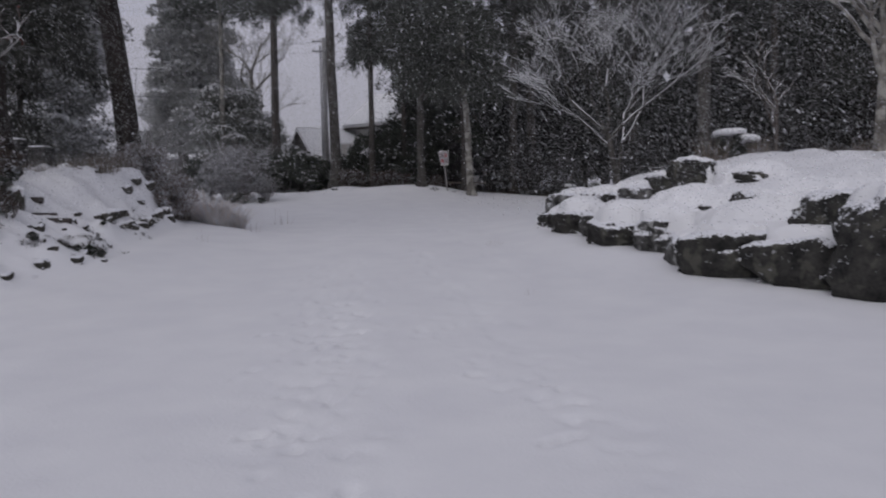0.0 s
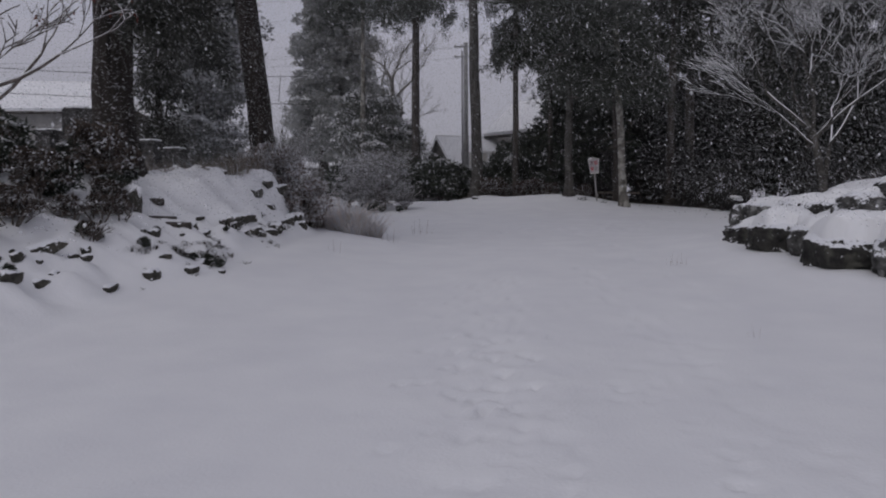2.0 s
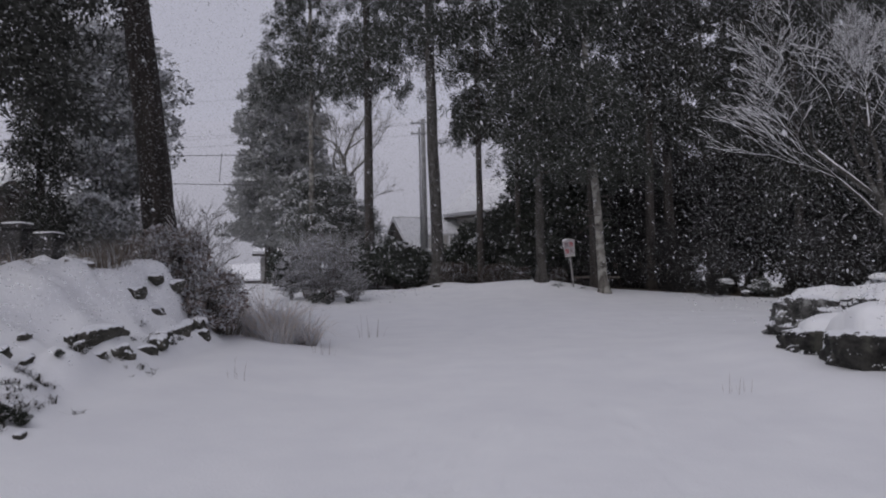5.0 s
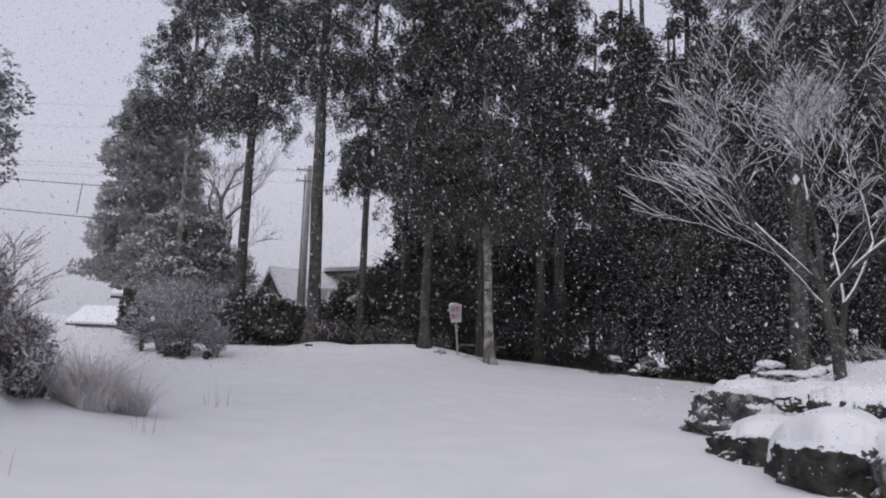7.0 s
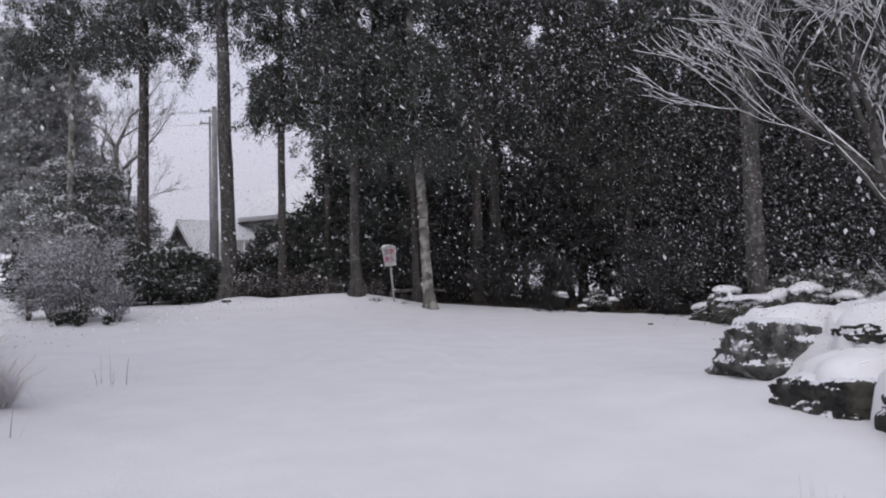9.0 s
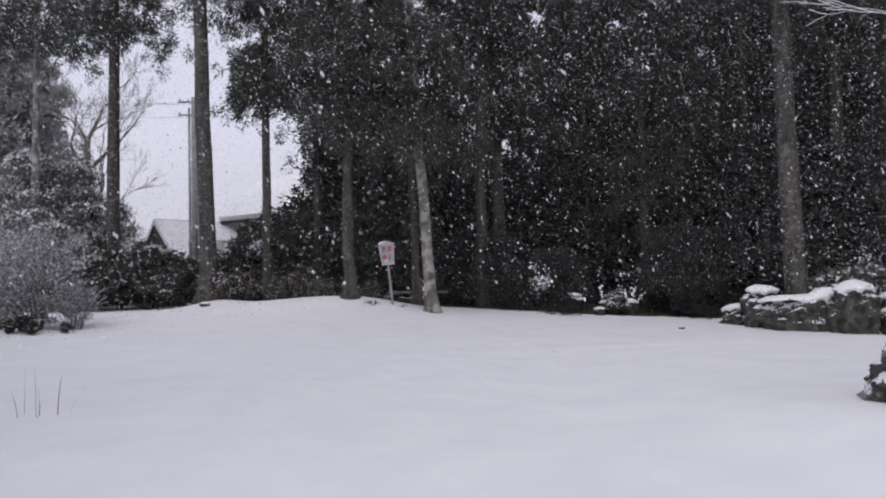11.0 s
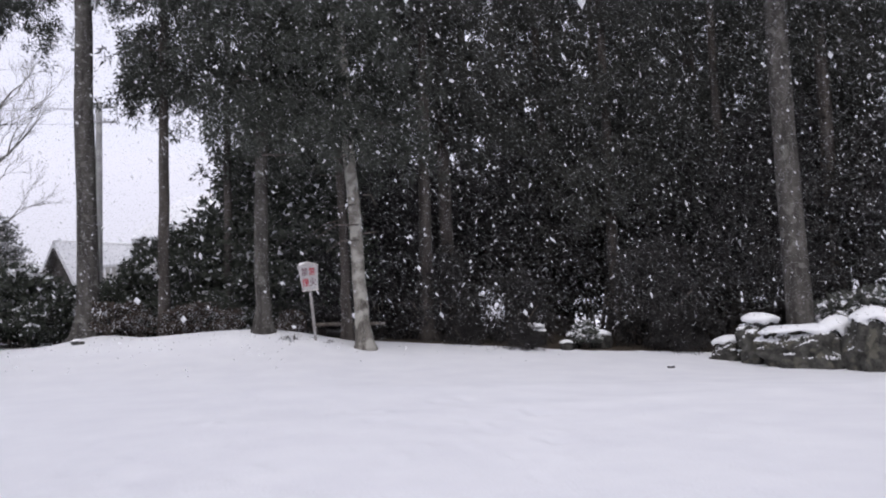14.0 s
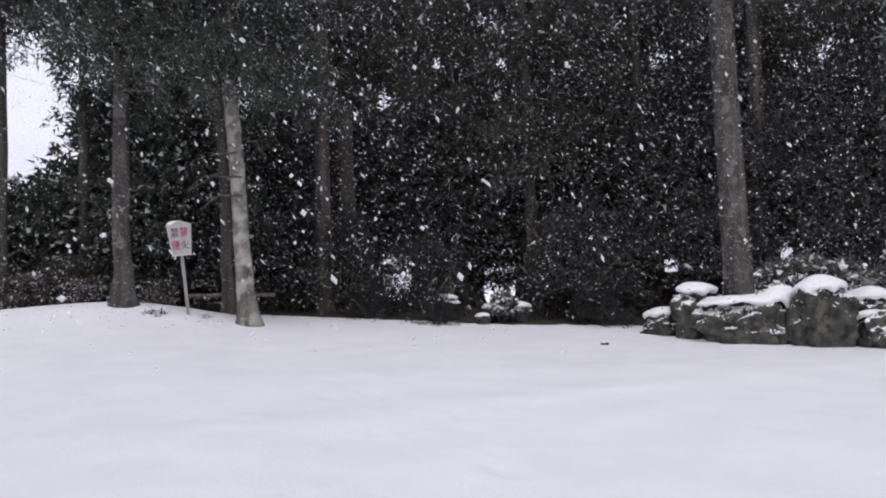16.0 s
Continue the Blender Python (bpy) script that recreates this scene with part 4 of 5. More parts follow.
# place, length, depth, turn, height of the bare top, depth of the snow on it, stone, how far out the snow covers it
ROCKS = (
    (3.25, 20.75, 1.5, 0.9, 6, 1.48, 0.26, ROCK_PALE, 0.82), (4.4, 20.9, 1.2, 0.95, 12, 1.50, 0.26, ROCK, 0.84), (2.62, 18.85, 0.95, 0.85, 12, 1.08, 0.28, ROCK, 0.86),
    (2.72, 17.55, 1.05, 1.0, 80, 1.14, 0.42, ROCK, 0.84), (3.05, 16.6, 0.85, 0.8, 70, 1.10, 0.30, ROCK_PALE, 0.70), (3.2, 15.6, 1.3, 1.15, 75, 1.02, 0.46, ROCK, 0.86),
    (3.75, 14.75, 1.1, 0.95, 80, 1.00, 0.42, ROCK_PALE, 0.90), (3.66, 13.4, 0.5, 0.6, 0, 0.80, 0.16, ROCK_PALE, 0.72), (4.15, 12.65, 1.3, 1.05, -28, 0.90, 0.24, ROCK, 0.76),
    (4.9, 11.6, 1.4, 1.0, -42, 0.86, 0.28, ROCK, 0.84), (5.8, 11.45, 1.9, 1.1, -40, 1.44, 0.30, ROCK, 0.78), (5.6, 10.5, 1.6, 1.2, -40, 1.40, 0.28, ROCK, 0.78),
    (6.85, 9.6, 1.6, 1.3, -42, 1.42, 0.28, ROCK, 0.80), (8.0, 8.6, 1.7, 1.4, -40, 1.42, 0.28, ROCK, 0.80),
    (4.68, 16.55, 0.8, 0.7, 15, 2.10, 0.16, ROCK, 0.62), (4.25, 16.75, 0.6, 0.6, 15, 1.80, 0.22, ROCK, 0.70), (3.95, 16.95, 1.0, 0.7, 20, 1.64, 0.22, ROCK_PALE, 0.76), (3.4, 18.5, 0.9, 0.75, 60, 1.56, 0.22, ROCK, 0.95),
    (3.7, 19.6, 1.0, 0.9, 30, 1.50, 0.28, ROCK, 1.3), (5.05, 14.35, 0.6, 0.5, 30, 1.48, 0.12, ROCK, 0.68), (4.6, 13.4, 1.2, 1.0, 70, 1.12, 0.32, ROCK, 1.3),
    (4.35, 15.3, 1.2, 1.0, 50, 1.38, 0.34, ROCK, 1.3), (5.7, 13.2, 1.3, 1.2, -30, 1.46, 0.34, ROCK, 1.3), (6.8, 12.2, 1.5, 1.2, -40, 1.60, 0.32, ROCK, 1.3),
    (5.7, 15.8, 1.1, 1.0, 20, 1.85, 0.30, ROCK, 1.3), (6.5, 17.5, 1.2, 0.9, 60, 1.92, 0.28, ROCK, 1.3), (7.8, 16.2, 1.3, 0.9, 10, 1.92, 0.28, ROCK, 0.95),
    (8.6, 14.5, 1.2, 1.0, 0, 1.90, 0.28, ROCK, 1.0), (9.1, 18.0, 1.3, 1.0, 0, 2.1, 0.3, ROCK, 0.9), (4.5, 18.3, 1.2, 1.0, 0, 1.68, 0.28, ROCK, 1.3))
for i, (x, y, sx, sy, sp, top, sn, m, cover) in enumerate(ROCKS):
    low = float(ground(np.array([x - 0.5]), np.array([y - 0.4]), False)[0]) - 0.15
    bd = boulder("dark mossy boulder in the rockery under thick snow" if m is ROCK else "pale lichen-covered boulder in the rockery under thick snow", x, y, sx * 1.15, sy * 1.15, top - low + 0.02, 200 + i, 0, 0, sp, (0, 0), m, low, ROCKERY, blunt=7.0)


def rockery_snow():
    """The snow that lies over the boulders in one lumpy blanket, hanging over their rims."""
    step = 0.05
    xs, ys = np.arange(1.8, 10.2, step), np.arange(7.4, 22.2, step)
    X, Y = np.meshgrid(xs, ys)
    H = np.full(X.shape, -3.0)
    for i, (x, y, sx, sy, sp, top, sn, m, cover) in enumerate(ROCKS):
        near = (np.abs(X - x) < 1.2) & (np.abs(Y - y) < 1.2)
        px, py = X[near] - x, Y[near] - y
        c, s_ = math.cos(radians(sp)), math.sin(radians(sp))
        u, v = (px * c + py * s_) / (sx / 2), (-px * s_ + py * c) / (sy / 2)
        r = (np.abs(u) ** 2.4 + np.abs(v) ** 2.4) ** (1 / 2.4)
        wob = 0.8 * lumps(X[near], Y[near], 0.26, 11.0 + i) + 0.8 * lumps(X[near], Y[near], 0.5, 31.0)
        front = S(-0.1, 0.7, (-0.85 * px - 0.5 * py) / (np.hypot(px, py) + 1e-6))
        rim = cover + 0.05 * (2 <= i <= 6) + 0.25 * wob + 0.42 * (1 - front)
        h = top - 0.06 + sn * (0.94 - 0.42 * np.clip(r, 0, 1.2) ** 2.5) + 0.05 * lumps(X[near], Y[near], 0.5, 5.0) - 0.12 * np.clip((r - rim + 0.2) / 0.2, 0, 1) ** 2 - (1.2 + 7.0 * front) * np.clip(r - rim, 0, 1) + 0.035 * lumps(X[near], Y[near], 0.24, 17.0)
        h0 = H[near]
        k = 0.40
        e = np.clip(0.5 + 0.5 * (h - h0) / k, 0, 1)
        H[near] = h0 * (1 - e) + h * e + k * e * (1 - e)
    # the snow bridges the clefts between neighbouring stones
    def spread(A, pick, n):
        for _ in range(n):
            P = np.pad(A, 1, mode="edge")
            A = pick.reduce([P[1:-1, 1:-1], P[:-2, 1:-1], P[2:, 1:-1], P[1:-1, :-2], P[1:-1, 2:]])
        return A
    closed = spread(spread(H, np.maximum, 6), np.minimum, 6)
    for _ in range(3):
        P = np.pad(closed, 1, mode="edge")
        closed = np.where(closed > -1, np.minimum(closed + 0.02, (P[1:-1, 1:-1] * 2 + P[:-2, 1:-1] + P[2:, 1:-1] + P[1:-1, :-2] + P[1:-1, 2:]) / 6), closed)
    H = np.maximum(H - 0.02, np.where((closed > H + 0.02) & (closed < H + 0.3), closed - 0.03, H - 0.02))
    G = ground(X, Y)
    keep = H > G - 0.25
    H = np.maximum(H, G - 0.3)
    n, mm = X.shape
    idx = np.arange(n * mm).reshape(n, mm)
    kq = keep[:-1, :-1] | keep[:-1, 1:] | keep[1:, 1:] | keep[1:, :-1]
    F = np.stack([idx[:-1, :-1][kq], idx[:-1, 1:][kq], idx[1:, 1:][kq], idx[1:, :-1][kq]], 1)
    used, inv = np.unique(F.ravel(), return_inverse=True)
    V = np.stack([X.ravel(), Y.ravel(), H.ravel()], 1)[used]
    ob = new("snow_blanket", mesh("snow_blanket", V.tolist(), inv.reshape(-1, 4).tolist(), SNOW))
    tagged(ob, "thick lumpy blanket of snow draped over the rockery boulders", "snow", kind="structure")


rockery_snow()

# boulders across the yard in front of the stout cedar
YARD = "boulders at the far side of the yard"
for i, (x, y, sx, sy, sz, sp, sn, tl) in enumerate((
        (9.75, 36.6, 0.75, 0.7, 0.75, 10, 0.14, 0), (10.25, 36.0, 1.0, 0.8, 1.42, 30, 0.15, 0), (10.5, 34.85, 2.05, 0.9, 1.12, -4, 0.12, 0),
        (11.7, 34.0, 0.95, 0.9, 1.6, 20, 0.18, -6), (12.35, 33.55, 0.85, 0.7, 0.95, 40, 0.1, 14), (13.0, 34.2, 0.9, 0.85, 1.30, 0, 0.18, 0),
        (14.1, 33.9, 1.4, 1.0, 1.1, 15, 0.22, 0), (15.5, 33.2, 1.5, 1.1, 1.2, 0, 0.22, 0))):
    boulder("brown mossy boulder with a cap of snow", x, y, sx * 1.12, sy * 1.1, sz * 0.95, 264 + i, 0.24, sn * 1.4, sp, (0, tl), ROCK_YARD, None, YARD, 0.1, 0.96, 3.4)

for i, (x, y, w, h) in enumerate(((15.7, 38.6, 0.6, 0.8), (16.6, 38.7, 0.5, 1.1), (17.6, 38.8, 0.7, 1.25), (16.1, 38.0, 0.6, 0.5), (16.8, 37.9, 0.55, 0.5), (18.4, 38.6, 0.6, 0.8))):
    boulder("dark stone under a pad of snow on the slope", x, y, w, w * 0.85, h, 292 + i, 0.12, 0.13, 35 * i, (0, 0), ROCK, None, "stones on the slope behind the boulders", 0.05, 1.1)
boulder("low boulder buried under a drift of snow", 11.3, 34.75, 0.9, 0.6, 1.1, 299, 0.25, 0.2, 20, (0, -10), ROCK_YARD, None, YARD, 0.3, 1.15, 3.0)

# stones sunk in the dark hollow at the wood's edge, and a snowed-up stump
for i, (x, y, sx, sz, sn) in enumerate(((5.9, 40.0, 0.8, 0.75, 0.1), (7.6, 39.3, 0.7, 0.6, 0.12), (6.4, 38.7, 0.45, 0.4, 0.08))):
    boulder("dark stone with a little snow in the shaded hollow", x, y, sx, sx * 0.8, sz, 280 + i, 0.2, sn, 40 * i, (0, 0), ROCK, None, "stones in the shaded hollow", 0.1)
shrub("low dark shrub with lumps of snow in the shaded hollow", 7.0, 38.9, "snowy_low", 0.42, 0.8, 1.4, "", 91, 1.0)
for x, y, s in ((13.4, 36.9, 0.95), (14.4, 36.6, 1.05), (15.4, 36.3, 0.95), (12.6, 37.2, 0.8)):
    shrub("low shrub bent under tiers of snow behind the boulders", x, y, "snowy_low", s, 0.8, 1.4, "snow-laden shrubs behind the boulders", 90, x)
for x, y, s in ((13.3, 36.2, 0.42), (14.6, 36.0, 0.55), (15.9, 35.8, 0.6)):
    shrub("grey twiggy shrub frosted with snow behind the boulders", x, y, "frost", s, 0.8, 2.0, "frosted shrubs behind the boulders", 92, x)


# ---------------------------------------------------------------- clipped shrubs and grasses
def domed_shrub(label, x, y, w, h, seed, z=None):
    base = new("domed_shrub")
    base.location = (x, y, gz(x, y) if z is None else z)

    def out(t, rng):
        a, r = rng.uniform(0, 6.28), math.sqrt(rng.random())
        return (w * 0.8 * r * math.cos(a), w * 0.8 * r * math.sin(a), h * (0.2 + 0.55 * t)), 0.2 * w
    part("leaves", clump_crown("leaves", seed, 30, 70, CAMELLIA, 0.09, out), base)
    c = part("snow_cap", pillow_mesh(seed, w * 2.1, w * 2.0, 0.15, 0.08), base, "rounded cap of snow")
    c.location = (0, 0, h * 0.82)
    return tagged(base, label, "shrub", "snow-capped clipped shrubs")


domed_shrub("small clipped azalea with a cap of snow on the rockery", 7.3, 21.8, 0.38, 1.25, 401, 1.95)
domed_shrub("small clipped azalea with a cap of snow on the rockery", 7.75, 21.7, 0.27, 1.05, 402, 1.95)
domed_shrub("broad clipped azalea with a cap of snow on the rockery", 8.9, 15.6, 0.7, 0.5, 404)


def blades(seed, n, spread, length, mat, width=0.012, fan=0.7, droop=0.35):
    """A tuft of arching blades."""
    rng = np.random.default_rng(seed)
    V, F = [], []
    for k in range(n):
        a = rng.uniform(0, 6.28)
        o = np.array([math.cos(a), math.sin(a), 0]) * spread * math.sqrt(rng.random())
        b = rng.uniform(0, 6.28)
        d = np.array([math.cos(b), math.sin(b), 0]) * fan * rng.random() + o * 0.8
        L, w, bend = length * rng.uniform(0.45, 1.1), width * rng.uniform(0.6, 1.3), droop * rng.uniform(0.4, 1.7)
        s = np.array([-math.sin(b), math.cos(b), 0]) * w
        i = len(V)
        for t in (0, 0.4, 0.75, 1.0):
            p = o + d * L * t ** 1.4 + np.array([0, 0, L * (t - bend * t ** 2.5)])
            ww = s * (1 - 0.85 * t)
            V += [tuple(p - ww), tuple(p + ww)]
        F += [(i + 2 * j, i + 2 * j + 1, i + 2 * j + 3, i + 2 * j + 2) for j in range(3)]
    return mesh("blades", V, F, mat)


TUFTS = {
    "pampas": blades(51, 520, 0.34, 1.4, STRAW, 0.011, 1.15, 0.6),
    "tall": blades(52, 160, 0.45, 1.1, REED, 0.009, 0.45, 0.2),
    "short": blades(53, 110, 0.3, 0.5, REED, 0.008, 0.7, 0.3),
    "stems": blades(54, 8, 0.26, 0.48, REED, 0.0035, 0.35, 0.15),
    "dark": blades(55, 34, 0.13, 0.30, DARK_PLANT, 0.009, 1.5, 0.75),
}


def tuft(name, label, x, y, kind, scale=1.0, spin=0.0, group="", cat="grass"):
    ob = new(name, TUFTS[kind])
    ob.location, ob.rotation_euler, ob.scale = (x, y, gz(x, y) - 0.03), (0, 0, spin), (scale,) * 3
    return tagged(ob, label, cat, group, kind="stuff" if kind == "stems" else "")


for x, y, s in ((-5.95, 21.3, 0.92), (-6.3, 21.75, 1.05), (-5.6, 21.75, 0.72), (-5.8, 20.95, 0.55)):
    tuft("pampas_grass", "clump of dry straw-coloured grass bent by snow", x, y, "pampas", s, x * 7, "dry grass clump at the bank's foot")
rg = random.Random(9)
for k in range(60):
    x, y = rg.uniform(-10.5, -6.9), rg.uniform(17.5, 24.0)
    if bank_edge(y) - x < 1.4:
        continue
    tuft("dry_grass", "thin dry grass standing in snow round the cedars", x, y, rg.choice(("tall", "short", "short")), rg.uniform(0.35, 0.65), rg.uniform(0, 6), "dry grass on the bank")
for x, y, q in ((-7.2, 20.7, 0.9), (-6.9, 21.0, 0.85), (-7.5, 21.1, 0.95), (-7.0, 21.5, 0.8), (-7.7, 20.6, 0.8)):
    tuft("dry_grass", "tall tan dry grass behind the brown bush", x, y, "tall", q, x * 5, "tall dry grass at the bank's end")
for k in range(34):
    x, y = rg.uniform(5.2, 11), rg.uniform(19.0, 23.5)
    tuft("dry_grass", "tall pale dry grass on the snowy rockery", x, y, rg.choice(("tall", "short", "short")), rg.uniform(0.4, 0.7), rg.uniform(0, 6), "dry grass on the rockery")
for k in range(16):
    x, y = rg.uniform(12.2, 17), rg.uniform(34.6, 36.6)
    tuft("dry_grass", "grey dry grass behind the boulders", x, y, "tall", rg.uniform(0.7, 1.1), rg.uniform(0, 6), "dry grass behind the boulders")
for k in range(96):
    if k % 3 == 0:
        y = rg.choice((rg.uniform(12.8, 15.2), rg.uniform(13.5, 20.0)))
        off = rg.uniform(0.2, 0.85)
    x = float(bank_edge(np.array([y]))[0]) - off + rg.gauss(0, 0.14)
    tuft("bank_plant", "dark withered plant poking out of the snowy bank", x, y + rg.gauss(0, 0.2), "dark", rg.uniform(0.2, 0.65), rg.uniform(0, 6), "withered plants on the bank", "plant")
for x, y, q in ((-5.86, 13.85, 0.08), (-5.7, 13.9, 0.06), (-5.98, 13.7, 0.05), (-6.42, 13.15, 0.07), (-6.25, 15.3, 0.04), (-7.05, 12.7, 0.06), (-6.92, 12.9, 0.05), (-6.66, 13.9, 0.05), (-6.75, 11.0, 0.06)):
    shrub("small dark leafy plant half buried in the snowy bank", x, y, "camellia_low", q, group="leafy plants in the bank", seed=97, spin=y * 7, name="bank_plant")
for x, y, s in ((0.8, 16.55, 0.7), (0.98, 16.7, 0.55), (1.0, 11.3, 0.4), (-4.6, 19.6, 0.9), (-4.9, 16.8, 0.8), (3.4, 16.5, 0.7), (3.6, 15.9, 0.7), (-4.66, 23.4, 1.35)):
    tuft("dry_weed", "few thin dry stems standing out of the snow", x, y, "stems", s, x, "dry stems in the snow")


def twiggy_bush(label, x, y, w, h, seed, n=26, leaves="brush", ls=1.0, dense=3):
    base = new("twiggy_bush")
    base.location = (x, y, gz(x, y))
    rng = random.Random(seed)
    W, N = [], []
    for k in range(n):
        a = rng.uniform(0, 6.28)
        s = rng.uniform(0.15, 1.0) * w / h
        ww, nn = limbs(seed * 11 + k, (0.1 * math.cos(a) * w, 0.1 * math.sin(a) * w, -0.1), (math.cos(a) * s, math.sin(a) * s, 1), h * 0.42, 0.014, dense, 0.6, 0.02, 0.004, (2, 2))
        W += ww
        N += nn
    part("branchwork", mesh("branchwork", *soup(W), TWIG), base)
    if leaves != "brush":
        part("branch_snow", mesh("branch_snow", *soup(N), SNOW), base)
    if leaves:
        o = part("leaves", SHRUBS[leaves], base)
        o.scale = (ls, ls, ls)
        o.location = (0, 0, -0.16 * h if leaves == "brush_frost" else 0)
    return tagged(base, label, "shrub")


twiggy_bush("dark brown twiggy bush dusted with snow on the bank's end", -6.75, 20.1, 0.65, 1.0, 501, 24, "brush_frost", 1.0)
twiggy_bush("dark brown twiggy bush dusted with snow on the bank's end", -7.35, 20.15, 0.65, 0.95, 521, 16, "brush_frost", 0.95)
for x, y, h, q in ((-7.5, 21.0, 1.9, 522), (-7.2, 20.7, 1.5, 523), (-6.9, 20.9, 1.3, 524)):
    twiggy_bush("thin leafless bush with long twigs on the bank", x, y, 0.6, h, q, 12, None)
boulder("dark upright stone under the bush at the bank's end", -6.62, 19.5, 0.3, 0.24, 0.4, 532, 0.15, 0.05, 40, (0, 4), ROCK_BANK)
twiggy_bush("brown twiggy bush dusted with snow on the bank", -7.6, 21.6, 0.7, 1.1, 502, 16, "brush", 0.9)
twiggy_bush("grey twiggy bush frosted with snow beside the yard", -8.75, 35.6, 0.9, 2.7, 503, 24, "frost", 1.0)
twiggy_bush("grey twiggy bush frosted with snow beside the yard", -9.9, 36.6, 0.8, 2.3, 504, 20, "frost", 0.85)
for x, y, s in ((-9.5, 36.0, 0.6), (-10.4, 36.2, 0.6)):
    shrub("low grey bush frosted with snow beside the yard", x, y, "frost", s, 0.8, 2.0, "frosted bushes beside the yard", 95, x, "twiggy_bush")
twiggy_bush("brown twiggy bush frosted with snow beside the yard", -7.9, 35.6, 0.8, 1.1, 508, 16, "frost", 0.45)
for x, y, q in ((-9.2, 34.9, 0.16), (-8.6, 34.7, 0.14), (-8.9, 35.1, 0.2), (-7.9, 34.9, 0.12)):
    shrub("small dark leafy plant at the frosted bush's foot", x, y, "camellia_low", q, group="leafy plants at the frosted bush", seed=98, spin=x * 7, name="leafy_plant")
twiggy_bush("leafless brown bush dusted with snow at the bank's foot", -7.8, 14.3, 0.6, 0.75, 505, 16, "brush", 0.75)
twiggy_bush("leafless brown bush dusted with snow on the bank", -8.4, 15.1, 0.6, 0.8, 506, 12, "brush", 0.75)
for k, (x, y, h) in enumerate(((-8.0, 13.2, 0.7), (-8.6, 12.2, 0.8), (-8.1, 11.2, 0.7), (-9.2, 13.6, 0.9), (-9.3, 10.6, 0.8), (-7.7, 12.3, 0.5))):
    twiggy_bush("low brown bush dusted with snow along the bank", x, y, 0.6, h, 510 + k, 10, "brush", h * 0.85)
for x, y, h in ((-7.2, 13.35, 0.42), (-7.05, 13.6, 0.4), (-7.5, 13.1, 0.45), (-7.9, 12.55, 0.5), (-7.7, 11.7, 0.4), (-7.45, 13.9, 0.5), (-7.0, 12.8, 0.3), (-7.9, 10.8, 0.45)):
    twiggy_bush("low brown bush bent by snow on the bank's slope", x, y, 0.5, h, 540 + int(h * 100), 9, "brush", h * 0.7)
for x, y, q in ((-8.6, 13.1, 0.26), (-7.8, 14.8, 0.22), (-7.5, 14.1, 0.2), (-8.25, 14.3, 0.3), (-7.9, 13.4, 0.24), (-8.5, 15.4, 0.24)):
    shrub("low dark evergreen shrub with snow on top of the bank", x, y, "camellia_low", q, group="low dark shrubs on the bank", seed=96, spin=y * 3)
boulder("dark rotten stump under a cap of snow", -7.3, 14.3, 0.3, 0.28, 0.5, 533, 0.15, 0.09, 20, (0, 5), ROCK_BANK)
bare_tree("young tree with thin twigs and reddish withered leaves on the bank", -7.35, 11.3, 3.0, 0.05, 74, 9, TWIG, 4, out=1.1, reach=0.34, withered=260)
twiggy_bush("thin leafless bush behind the maple", 5.6, 21.9, 0.6, 0.8, 507, 9, None)

# stones, logs and steps in the bank
rb = random.Random(14)


def bank_stone(x, y, s, long):
    boulder("dark stone half buried in the snowy bank", x, y, s * long, s * 0.9, s, 520 + rb.randint(0, 11), s * rb.uniform(0.45, 0.62), 0, rb.uniform(60, 110), (rb.uniform(-20, 20), rb.uniform(-20, 5)), ROCK_BANK, None, "stones in the bank")


# the broken row along the foot: place, height, length for its height
for x, y, h, long in ((-6.64, 14.93, 0.14, 2.6), (-6.53, 15.2, 0.13, 2.2), (-6.47, 15.65, 0.15, 2.4), (-6.66, 16.72, 0.24, 2.8), (-6.8, 16.5, 0.16, 1.6), (-6.24, 16.65, 0.24, 1.3), (-6.36, 17.75, 0.26, 1.8), (-6.3, 17.3, 0.2, 1.6), (-6.45, 18.1, 0.24, 1.5), (-6.76, 17.2, 0.2, 2.8), (-6.6, 19.15, 0.3, 1.3), (-6.38, 19.2, 0.26, 1.2), (-6.5, 18.6, 0.24, 1.7), (-6.32, 16.2, 0.14, 2.0)):
    bank_stone(x, y, h, long)
# single stones on the slope above and below it
for x, y, h, long in ((-7.04, 18.45, 0.2, 1.8), (-6.84, 18.63, 0.24, 1.4), (-7.01, 19.0, 0.2, 1.7), (-6.92, 19.4, 0.22, 1.5), (-7.05, 12.05, 0.2, 2.9), (-6.75, 11.0, 0.17, 1.6), (-6.73, 11.7, 0.12, 1.8), (-6.69, 11.45, 0.12, 2.0), (-6.25, 12.1, 0.14, 2.2), (-6.08, 12.82, 0.2, 1.7), (-5.85, 13.33, 0.13, 2.0), (-5.55, 13.7, 0.1, 1.6), (-5.9, 13.8, 0.17, 1.5), (-6.66, 13.87, 0.17, 1.6)):
    bank_stone(x, y, h, long)
for k in range(22):
    y = rb.uniform(10.5, 19.0)
    bank_stone(float(bank_edge(np.array([y]))[0]) - rb.uniform(0.3, 1.3), y, rb.uniform(0.06, 0.12), rb.uniform(1.1, 2.2))


